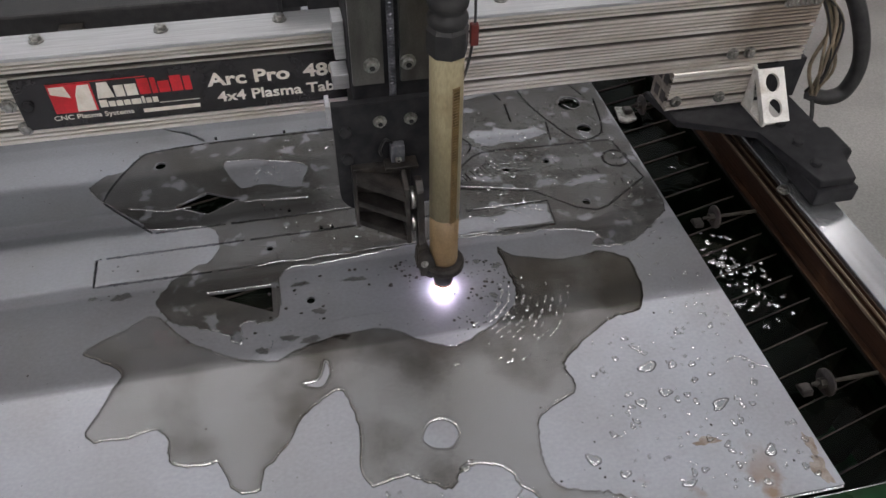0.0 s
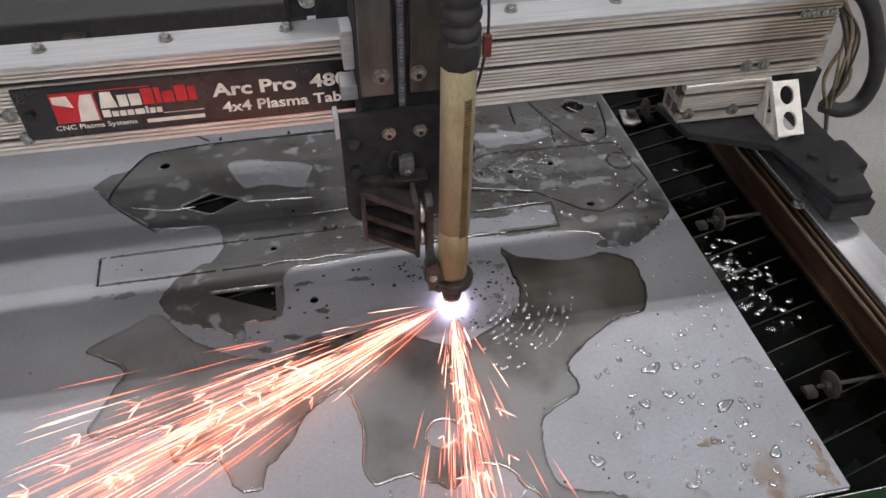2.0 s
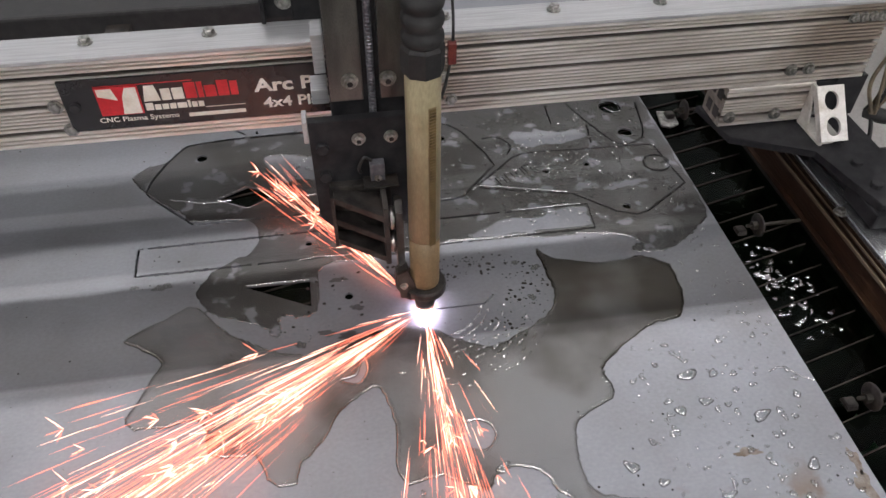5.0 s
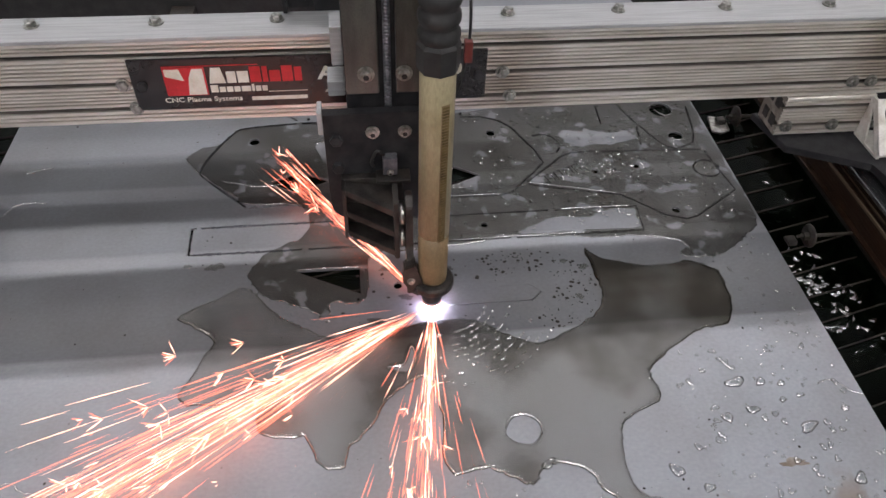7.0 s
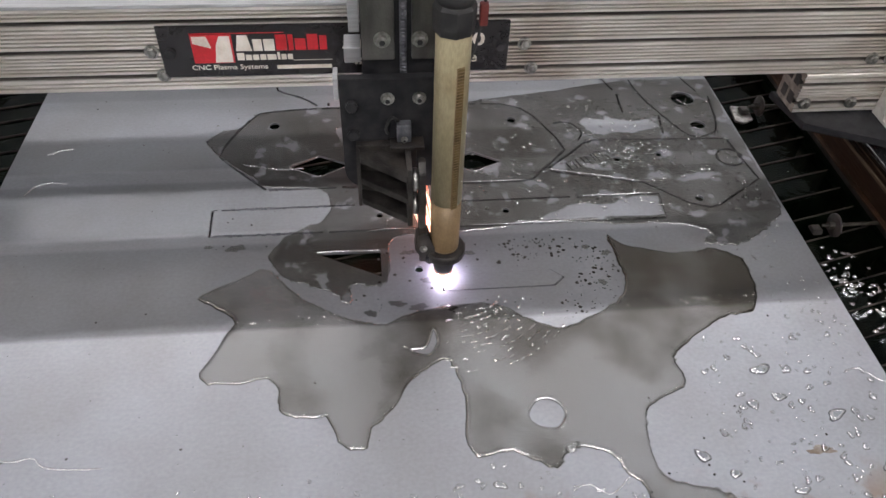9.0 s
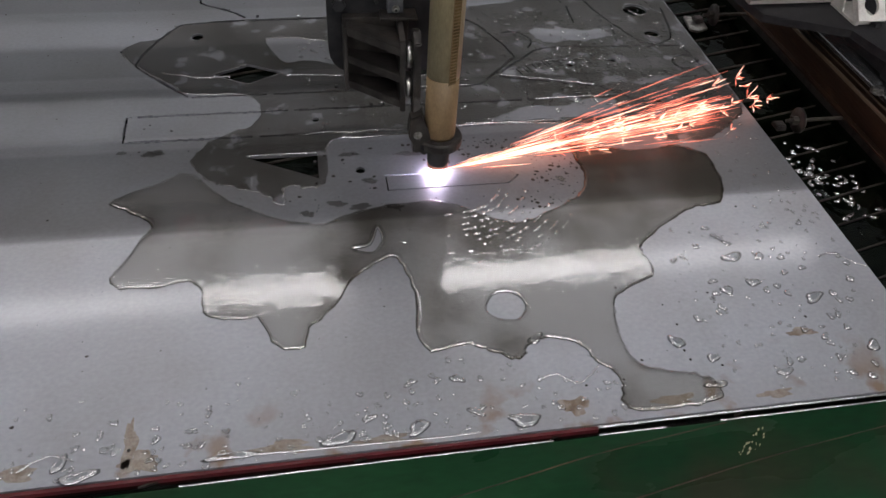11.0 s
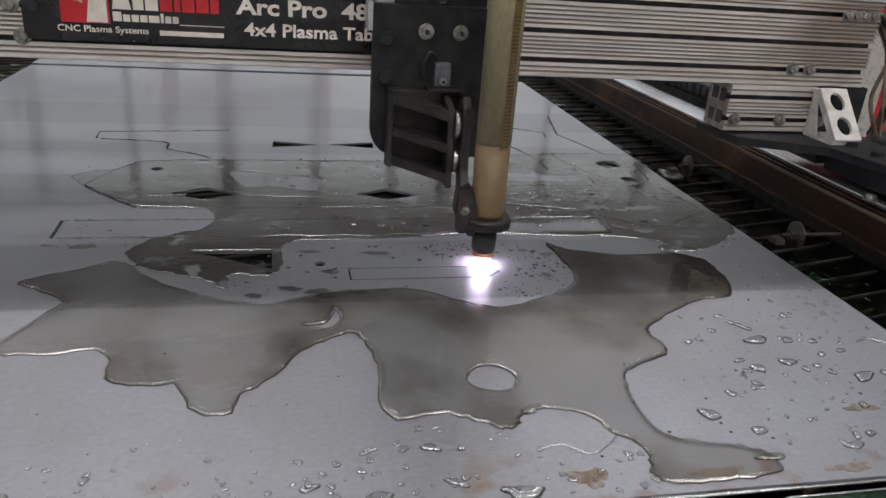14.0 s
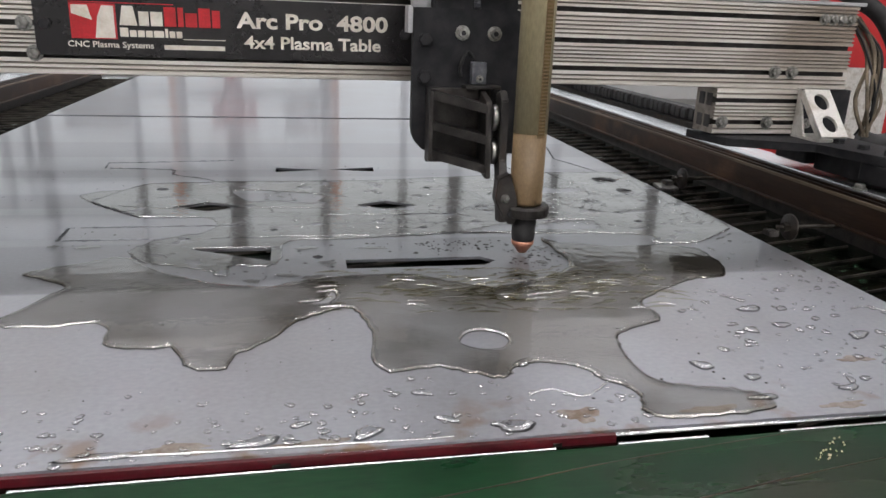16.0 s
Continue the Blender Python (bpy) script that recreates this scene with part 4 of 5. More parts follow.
def gantry():
    g = thing("machine_gantry", "slotted aluminium gantry beam with a black maker's sign", "machine gantry")
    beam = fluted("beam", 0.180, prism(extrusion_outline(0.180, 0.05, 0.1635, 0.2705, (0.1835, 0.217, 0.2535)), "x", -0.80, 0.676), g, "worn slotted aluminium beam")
    # dark strips stand in for the shade deep inside the slots
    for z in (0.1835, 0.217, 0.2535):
        part("slot_shade_strip", box(-0.7995, 0.6755, 0.1885, 0.1915, z - 0.0045, z + 0.0045), SOOT, g, "dark strip standing in for shade deep in the beam slot")
    part("top_plate", box(-0.80, 0.684, 0.178, 0.231, 0.271, 0.2755, 0.001), ALU_PLATE, g, "smooth pale aluminium top plate")
    for k in range(11):
        fix(HEX, g, -0.70 + 0.1345 * k, 0.212, 0.2757, -90, 0, 1.0)
    for x in (0.565, 0.59):
        fix(HEX, g, x, 0.1795, 0.1845, name="hex_bolt")
    for x in (0.625, 0.638, 0.651, 0.664):
        fix(HEX, g, x, 0.1795, 0.2535, name="hex_bolt", scale=0.85)
    for x, z in ((0.1, 0.217), (0.1116, 0.1835), (-0.342, 0.217), (-0.3345, 0.1855)):
        fix(HEX, g, x, 0.1795, z, name="hex_bolt")
    # sign
    sign = part("sign_board", box(-0.331, 0.0795, 0.1755, 0.1792, 0.1842, 0.2496), SIGN, g, "glossy black sign board with white and red print")
    y = 0.1752

    def panel(name, x0, x1, z0, z1, m, dy=0.0):
        return part(name, box(x0, x1, y - dy - 0.0003, y - dy, z0, z1), m, sign)
    for x, z in ((-0.32, 0.217), (0.07, 0.217)):
        fix(HEX_BLACK, sign, x, 0.1752, z, name="sign_screw", scale=0.8)
    # emblem as plain shapes
    panel("emblem_field", -0.2945, -0.2475, 0.2025, 0.2395, SIGN_RED)
    part("emblem_fan", prism([(-0.2925, 0.2375), (-0.276, 0.2375), (-0.272, 0.222), (-0.2925, 0.2285)], "y", y - 0.0008, y - 0.0005), SIGN_WHITE, sign)
    part("emblem_fan", prism([(-0.2495, 0.2375), (-0.2615, 0.2375), (-0.2665, 0.226), (-0.27, 0.2035), (-0.2495, 0.2035)], "y", y - 0.0008, y - 0.0005), SIGN_WHITE, sign)
    panel("emblem_frame", -0.2945, -0.187, 0.2402, 0.2412, SIGN_RED)
    # brand words as plain blocks
    x = -0.2445
    for w, h, m in ((0.0185, 0.0205, SIGN_WHITE), (0.0105, 0.0150, SIGN_WHITE), (0.0125, 0.0150, SIGN_WHITE), (0.0125, 0.0205, SIGN_RED), (0.006, 0.0205, SIGN_RED), (0.0125, 0.0150, SIGN_RED), (0.0125, 0.0205, SIGN_RED), (0.0085, 0.0185, SIGN_RED)):
        a = part("brand_block", prism([(x, 0.2175), (x + w, 0.2175), (x + w * 0.8, 0.2175 + h), (x + w * 0.2, 0.2175 + h)] if m is SIGN_WHITE and w > 0.018 else [(x, 0.2175), (x + w, 0.2175), (x + w, 0.2175 + h), (x, 0.2175 + h)], "y", y - 0.0003, y), m, sign)
        x += w + 0.0018
    x = -0.2445
    for w, h in ((0.0085, 0.0095), (0.007, 0.007), (0.007, 0.007), (0.007, 0.007), (0.0105, 0.007), (0.003, 0.0095), (0.006, 0.007), (0.006, 0.007)):
        panel("brand_block", x, x + w, 0.2055, 0.2055 + h, SIGN_WHITE)
        x += w + 0.0014
    panel("sign_rule", -0.179, -0.1335, 0.2038, 0.2046, SIGN_WHITE)
    lettering("inscription", "CNC Plasma Systems", -0.299, 0.1915, 0.0885, 0.0085, y - 0.0002, SIGN_WHITE, sign, 0.015)
    panel("brand_line", -0.1995, -0.1345, 0.1928, 0.1978, SIGN_WHITE)
    lettering("inscription", "Arc Pro  4800", -0.121, 0.2180, 0.171, 0.0178, y - 0.0002, SIGN_WHITE, sign, 0.03)
    lettering("inscription", "4x4 Plasma Table", -0.113, 0.1962, 0.155, 0.0142, y - 0.0002, SIGN_WHITE, sign, 0.025)
    # foot, bracket and slide plate at each end of the beam
    for s, x0 in ((1, 0.485), (-1, -0.61)):
        a, b = (x0, x0 + 0.125) if s > 0 else (x0 - 0.125, x0)
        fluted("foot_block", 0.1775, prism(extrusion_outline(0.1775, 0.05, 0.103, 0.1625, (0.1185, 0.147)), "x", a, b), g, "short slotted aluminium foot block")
        # dark strips and end pads imitate shade in the block's slots and cavities
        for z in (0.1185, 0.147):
            part("slot_shade_strip", box(a + 0.0005, b - 0.0005, 0.186, 0.189, z - 0.0045, z + 0.0045), SOOT, g)
        for z in (0.1185, 0.147):
            part("end_socket_shade", box(a - 0.0006 if s > 0 else b + 0.0001, a - 0.0001 if s > 0 else b + 0.0006, 0.187, 0.2, z - 0.008, z + 0.008), SOOT, g)
            part("end_socket_shade", box(a - 0.0006 if s > 0 else b + 0.0001, a - 0.0001 if s > 0 else b + 0.0006, 0.206, 0.219, z - 0.008, z + 0.008), SOOT, g)
        for x in (a + 0.012, a + 0.078):
            fix(HEX, g, x, 0.177, 0.1185, name="hex_bolt")
        bx = a + 0.118 if s > 0 else a - 0.028
        side = [(0.177, 0.162), (0.168, 0.162), (0.118, 0.1075), (0.118, 0.1015), (0.122, 0.1015), (0.126, 0.1065), (0.172, 0.1565), (0.177, 0.1565)]
        gus = part("gusset_bracket", prism(side, "x", bx, bx + 0.004), CAST, g, "cast aluminium gusset with two oval windows")
        part("gusset_web", prism([(0.1765, 0.1565), (0.170, 0.1560), (0.152, 0.1046), (0.1765, 0.1046)], "x", bx + 0.0005, bx + 0.0030), CAST, gus)
        me = cut_sheet("gusset_face", [[(-0.019, -0.037), (0.019, -0.037), (0.019, 0.037), (-0.019, 0.037)], ring(0, 0.0175, 0.0105, 22, 1.25), ring(0, -0.0175, 0.0105, 22, 1.25)], 0.0036, 0.0004)
        me.transform(Matrix.Translation((bx + 0.019, 0.1415, 0.1355)) @ Matrix.Rotation(radians(47.5), 4, "X"))
        part_of("gusset_face", me, CAST, gus)
        part("gusset_foot", box(bx, bx + 0.038, 0.122, 0.177, 0.1008, 0.1045), CAST, gus)
        fix(HEX, gus, bx + 0.02, 0.176, 0.118, name="hex_bolt", scale=0.8)
        ma, mb = (a + 0.1255, a + 0.158) if s > 0 else (b - 0.158, b - 0.1255)
        part("mount_block", box(ma, mb, 0.1785, 0.2265, 0.1015, 0.1625, 0.001), BLACK, g)
        part("slide_plate", prism([(a - 0.005, 0.235), (a + 0.01, 0.155), (a + 0.11, 0.11), (a + 0.135, -0.005), (a + 0.185, -0.005), (a + 0.20, 0.05), (a + 0.20, 0.235)] if s > 0 else
                                  [(b + 0.005, 0.235), (b - 0.01, 0.155), (b - 0.11, 0.11), (b - 0.135, -0.005), (b - 0.185, -0.005), (b - 0.20, 0.05), (b - 0.20, 0.235)], "z", 0.090, 0.1005, None, 0.001), BLACK, g, "black steel slide plate")
        ex = a + 0.16 if s > 0 else b - 0.16
        part("guide_block", box(ex - 0.03, ex + 0.03, -0.012, 0.055, 0.066, 0.0895, 0.003), BLACK, g)
        part("guide_block", box(ex - 0.03, ex + 0.03, 0.155, 0.22, 0.066, 0.0895, 0.003), BLACK, g)
        for yy in (0.03, 0.075, 0.12):
            fix(HEX_BLACK, g, ex - 0.012, yy, 0.1006, -90, 0, name="plate_bolt")
        fix(HEX, g, ex - 0.045, 0.03, 0.0602, -90, 0, name="hex_bolt")
        ca, cb = (a + 0.143, a + 0.205) if s > 0 else (b - 0.205, b - 0.143)
        part("bearing_block", box(ca, cb, 0.0565, 0.1535, 0.0605, 0.0895, 0.003), BLACK, g)
        part("drive_motor", box(ex + 0.026, ex + 0.07, 0.06, 0.12, 0.055, 0.089, 0.006), BLACK, g)
    part("end_plate", box(0.645, 0.69, 0.184, 0.226, 0.10, 0.1625, 0.001), BLACK, g)
    part("cable_tray", box(-0.80, 0.0, 0.37, 0.47, 0.20, 0.232, 0.004), RUBBER, g, "black cable tray behind the beam")
    for x in (-0.7, -0.3):
        part("tray_arm", box(x - 0.015, x + 0.015, 0.2305, 0.3695, 0.205, 0.215), SOOT, g)
    # cables at the beam's end
    cable("conduit", [(0.665, 0.205, 0.29), (0.715, 0.19, 0.262), (0.752, 0.18, 0.205), (0.772, 0.175, 0.15), (0.768, 0.175, 0.105), (0.745, 0.18, 0.092), (0.72, 0.19, 0.098)], 0.0115, RUBBER, g, "black ribbed cable conduit", 10, 14)
    rng = random.Random(3)
    for k in range(11):
        j = [rng.uniform(-0.008, 0.008) for _ in range(8)]
        cable("wire", [(0.684 + j[0], 0.20 + j[1], 0.258), (0.708 + j[2] * 2, 0.186 + j[3], 0.215), (0.716 + j[4] * 2.5, 0.18 + j[5], 0.15), (0.722 + j[6], 0.185 + j[7], 0.10)], 0.0016 + 0.0006 * (k % 3), WIRE_TAN if k % 3 else RUBBER, g)
    cable("wire", [(0.722, 0.185, 0.10), (0.725, 0.175, 0.08), (0.72, 0.16, 0.062)], 0.003, RUBBER, g)
    return g


# ---- carriage with its lift, and the torch (zero at the arc's foot) ----
def carriage():
    c = thing("lift_carriage", "dark upright lift carriage with a lead screw", "machine carriage")
    part("housing", box(-0.087, 0.004, 0.082, 0.172, 0.17, 0.62, 0.003), BLACK, c)
    part("face_panel", box(-0.086, -0.052, 0.0745, 0.0815, 0.262, 0.62, 0.001), DARK_PANEL, c, "dark satin face panel")
    part("face_panel", box(-0.034, 0.003, 0.0745, 0.0815, 0.262, 0.62, 0.001), DARK_PANEL, c, "dark satin face panel")
    bm = lathe([(0.0036, 0.24), (0.0036, 0.62)], 14, None, pose(-0.043, 0.0765, 0))
    part("lead_screw", bm, SENSOR, c, "greasy steel lead screw", True)
    bm = bmesh.new()
    for k in range(95):
        lathe([(0.0037, 0), (0.0043, 0.0010), (0.0037, 0.0020)], 10, bm, pose(-0.043, 0.0765, 0.245 + k * 0.0040))
    part("thread", bm, SENSOR, c)
    part("rail_block", box(-0.106, -0.088, 0.10, 0.13, 0.244, 0.262, 0.001), ALU_PLATE, c)
    part("rail_block", box(-0.100, -0.088, 0.11, 0.14, 0.275, 0.32, 0.001), ALU_PLATE, c)
    part("rear_saddle", box(-0.12, 0.02, 0.232, 0.26, 0.19, 0.33, 0.002), BLACK, c)
    part("roller_bracket", box(-0.15, -0.087, 0.236, 0.242, 0.277, 0.32, 0.001), BLACK, c)
    part("roller_bracket", box(-0.155, -0.15, 0.222, 0.242, 0.277, 0.318, 0.001), BLACK, c)
    fix(HEX, c, -0.128, 0.2355, 0.298, name="hex_bolt", scale=1.2)
    fix(SCREW, c, -0.106, 0.2355, 0.305, name="screw", scale=0.6)
    for x in (-0.065, -0.026):
        fix(SCREW, c, x, 0.0742, 0.286)
    return c


def torch():
    t = thing("plasma_torch", "tan plasma torch in a black clamp on its plate", "plasma torch")
    # mounting plate with rounded lower corner
    o = [(-0.113, 0.2475), (-0.113, 0.125)] + [(-0.113 + 0.028 - 0.028 * math.cos(a), 0.125 - 0.028 * math.sin(a)) for a in (0.3, 0.6, 0.9, 1.2, 1.57)] + [(0.008, 0.097), (0.008, 0.2475)]
    part("mount_plate", prism(o, "y", 0.0605, 0.0725, None, 0.0008), BLACK, t, "black painted mounting plate")
    part("edge_strip", box(-0.1185, -0.1135, 0.061, 0.085, 0.222, 0.2485, 0.0006), ALU_PLATE, t, "bright milled edge strip")
    for x in (-0.0613, -0.0268):
        fix(SCREW, t, x, 0.0602, 0.2235, name="screw", scale=0.85)
    for z in (0.2155, 0.178):
        fix(HEX_BLACK, t, -0.1005, 0.0602, z, name="black_bolt", scale=0.95)
    part("sensor_bracket", box(-0.052, -0.036, 0.049, 0.0603, 0.172, 0.195, 0.0012), SENSOR, t, "small bent metal sensor bracket")
    part("sensor_bracket", box(-0.060, -0.022, 0.040, 0.0603, 0.168, 0.1715, 0.0008), SOOT, t)
    fix(SCREW, t, -0.044, 0.0468, 0.178, name="screw", scale=0.45)
    cable("sensor_wire", [(-0.05, 0.052, 0.199), (-0.058, 0.05, 0.205), (-0.064, 0.052, 0.19), (-0.062, 0.056, 0.18)], 0.0018, RUBBER, t)
    # break-away holder: back, cheek plates and three sloping fins
    part("holder_back", box(-0.098, -0.030, 0.050, 0.0603, 0.090, 0.168, 0.001), SOOT, t)
    part("holder_cheek", prism([(0.0503, 0.168), (0.034, 0.166), (0.032, 0.094), (0.0503, 0.092)], "x", -0.0985, -0.0945, None, 0.0008), SOOT, t)
    part("holder_cheek", prism([(0.0503, 0.168), (0.016, 0.158), (0.008, 0.080), (0.0503, 0.084)], "x", -0.043, -0.037, None, 0.0008), SOOT, t)
    for z in (0.157, 0.126, 0.096):
        bm = prism([(-0.0944, 0.034), (-0.0431, 0.007), (-0.0431, 0.0499), (-0.0944, 0.0499)], "z", z, z + 0.009, None, 0.0008)
        for v in bm.verts:
            v.co.z -= (v.co.x + 0.0944) * 0.2
        part("fin", bm, SOOT, t, "soot-stained sloping fin")
    for z in (0.142, 0.107):
        part("roller", lathe([(0.0125, 0), (0.0135, 0.001), (0.0135, 0.005), (0.012, 0.006)], 24, None, pose(-0.0365, 0.020, z, 0, 90, 0)), ZINC, t, "bright worn steel roller", True)
    o = [(0.030, 0.166), (0.016, 0.170), (0.006, 0.160), (0.004, 0.100), (-0.004, 0.085), (-0.010, 0.062), (-0.010, 0.038), (0.006, 0.036), (0.012, 0.060), (0.018, 0.088), (0.028, 0.10)]
    part("arm", prism(o, "x", -0.0302, -0.0222, None, 0.0012), SOOT, t, "dark steel torch arm")
    part("arm_knuckle", prism([(-0.034, 0.084), (-0.021, 0.090), (-0.016, 0.068), (-0.012, 0.062), (-0.012, 0.040), (-0.018, 0.035), (-0.026, 0.042), (-0.036, 0.062)], "y", -0.013, 0.003, None, 0.0015), SOOT, t, "dark forged torch-arm knuckle")
    fix(HEX, t, -0.026, -0.0132, 0.064, name="arm_bolt", scale=0.55)
    fix(HEX_BLACK, t, -0.019, -0.0132, 0.048, name="arm_bolt", scale=0.55)
    # torch body
    bm = lathe([(0.0172, 0.130), (0.0172, 0.335), (0.0165, 0.337)], 36)
    part("barrel", bm, TUBE, t, "tan aged fibreglass barrel", True)
    bm = lathe([(0.0166, 0.056), (0.0171, 0.060), (0.0171, 0.1293)], 36)
    part("lower_barrel", bm, TUBE_LOW, t, "heat-browned lower barrel", True)
    ra = radians(-68)
    bm = bmesh.new()
    b2 = box(0.0165, 0.0174, -0.0042, 0.0042, 0.1265, 0.306)
    b2.transform(Matrix.Rotation(ra, 4, "Z"))
    part("rack_bed", b2, TUBE_LOW, t, "brown strip let into the barrel")
    for k in range(52):
        b2 = box(0.0172, 0.0181, -0.0036, 0.0036, 0.129 + k * 0.0034, 0.129 + k * 0.0034 + 0.0019)
        b2.transform(Matrix.Rotation(ra, 4, "Z"))
        me = bpy.data.meshes.new("tmp")
        b2.to_mesh(me)
        b2.free()
        bm.from_mesh(me)
        bpy.data.meshes.remove(me)
    tagged(part("rack", bm, RACK, t, "fine dark rack teeth down the barrel"), "", "", "", "stuff")
    bm = lathe([(0.0195, 0.337), (0.0205, 0.345), (0.0205, 0.362), (0.0185, 0.366)], 8)
    part("boot_nut", bm, RUBBER, t)
    prof = [(0.0175, 0.366)]
    z = 0.366
    for k in range(12):
        prof += [(0.0190, z + 0.002), (0.0196, z + 0.006), (0.0190, z + 0.010), (0.0165, z + 0.0125), (0.0165, z + 0.0155)]
        z += 0.0168
    part("boot", lathe(prof, 28), RUBBER, t, "black ribbed rubber cable boot", True)
    prof = [(0.022, 0.0435), (0.0248, 0.0445), (0.0252, 0.0475), (0.0252, 0.053), (0.0235, 0.0555)]
    part("clamp_ring", lathe(prof, 28), SOOT, t, "black clamp ring round the torch")
    part("nozzle_body", lathe([(0.0115, 0.0165), (0.0122, 0.020), (0.0130, 0.0430)], 28), RUBBER, t, "black nozzle body", True)
    part("nozzle_tip", lathe([(0.003, 0.0022), (0.0045, 0.0025), (0.0105, 0.011), (0.0118, 0.0125), (0.0118, 0.0162)], 28), COPPER, t, "copper shield cup with a conical tip", True)
    cable("lead_wire", [(0.024, 0.03, 0.44), (0.029, 0.02, 0.40), (0.030, 0.014, 0.37), (0.028, 0.01, 0.345), (0.022, 0.006, 0.315), (0.0165, 0.004, 0.30)], 0.0014, RUBBER, t, "thin black wire")
    part("connector", box(0.0245, 0.0325, 0.006, 0.014, 0.336, 0.358, 0.0015), WIRE_RED, t, "small red wire connector")
    return t


gantry_ob, carriage_ob, torch_ob = gantry(), carriage(), torch()


# ---- behind the table ----
def cable_chain():
    c = thing("cable_chain", "black plastic cable chain lying along the rail", "cable chain")
    me = None
    for k in range(46):
        if me is None:
            bm = box(-0.016, 0.016, -0.0115, 0.0115, 0.0, 0.026, 0.003)
            box(-0.019, -0.0162, -0.008, 0.008, 0.004, 0.022, 0.001, bm)
            me = bpy.data.meshes.new("link")
            bm.to_mesh(me)
            bm.free()
            me.materials.append(RUBBER)
        ob = new("link", me)
        ob.parent = c
        ob.location = (0.722 + 0.002 * math.sin(k * 1.7), 0.42 + k * 0.0245, 0.0585)
    part("tray", box(0.700, 0.745, 0.40, 1.56, 0.03, 0.058), SOOT, c)
    for y in (0.45, 1.0, 1.5):
        part("tray_arm", box(0.682, 0.70, y, y + 0.03, 0.03, 0.05), SOOT, c)


def shop_things():
    # a red enamelled machine, an orange barrel lift and shelving across the hall
    m = thing("red_machine", "red enamelled power unit with a pale door across the hall", "machine")
    part("cabinet", box(2.75, 3.75, 2.9, 3.7, FLOOR_Z + 0.08, 0.52, 0.03), RED_PAINT, m)
    part("base", box(2.80, 3.70, 2.95, 3.65, FLOOR_Z, FLOOR_Z + 0.0795), BLACK, m)
    part("door", box(2.85, 3.25, 2.885, 2.8995, -0.6, 0.05, 0.01), CAST, m, "pale grey service door")
    part("label_plate", box(3.3, 3.62, 2.888, 2.8995, 0.27, 0.38), SIGN_WHITE, m)
    part("vent", box(3.32, 3.66, 2.888, 2.8995, -0.5, -0.1), BLACK, m)
    b = thing("oil_drum", "orange steel drum on the hall floor", "drum", "drums")
    part("shell", lathe([(0.28, 0), (0.29, 0.02), (0.285, 0.05), (0.285, 0.28), (0.295, 0.30), (0.285, 0.32), (0.285, 0.56), (0.295, 0.58), (0.285, 0.6), (0.285, 0.84), (0.29, 0.87), (0.27, 0.87)], 32), ORANGE, b, "", True)
    b.location = (2.1, 5.2, FLOOR_Z)
    copy_thing(b, pose(0.3, 5.6, FLOOR_Z))
    r = thing("steel_rack", "tall grey steel rack with boxes against the wall", "rack")
    for x in (-3.2, -1.4, 0.4):
        part("upright", box(x - 0.04, x + 0.04, 8.0, 8.08, FLOOR_Z, 2.0), ORANGE if x > -2 else BEAM_PAINT, r)
        part("upright", box(x - 0.04, x + 0.04, 8.7, 8.78, FLOOR_Z, 2.0), BEAM_PAINT, r)
    for z in (-0.2, 0.7, 1.6):
        part("shelf", box(-3.25, 0.45, 7.98, 8.8, z, z + 0.05), BEAM_PAINT, r)
    for x, z, w, h, mt in ((-2.9, -0.15, 0.5, 0.45, RED_PAINT), (-2.2, -0.15, 0.6, 0.3, WALL), (-0.9, -0.15, 0.5, 0.5, ORANGE), (-0.2, 0.75, 0.4, 0.4, CEIL), (-2.6, 0.75, 0.7, 0.35, WIRE_TAN), (-1.0, 0.75, 0.5, 0.3, RED_PAINT)):
        k = thing("stock_box", "plain storage box on the steel rack", "box", "boxes on the rack")
        part("carton", box(x, x + w, 8.1, 8.6, z + 0.0005, z + h, 0.01), mt, k)
        part("lid", box(x - 0.01, x + w + 0.01, 8.09, 8.61, z + h + 0.0005, z + h + 0.03, 0.005), mt, k)
    post = thing("guard_post", "red painted steel guard post on the hall floor", "post", "guard posts")
    part("pipe", lathe([(0.055, 0), (0.055, 1.05), (0.04, 1.09), (0.01, 1.1)], 20), RED_PAINT, post, "", True)
    part("foot_plate", box(-0.11, 0.11, -0.11, 0.11, 0, 0.012, 0.002), SOOT, post)
    post.location = (0.75, 4.2, FLOOR_Z)
    copy_thing(post, pose(-0.5, 4.6, FLOOR_Z))


cable_chain()
shop_things()


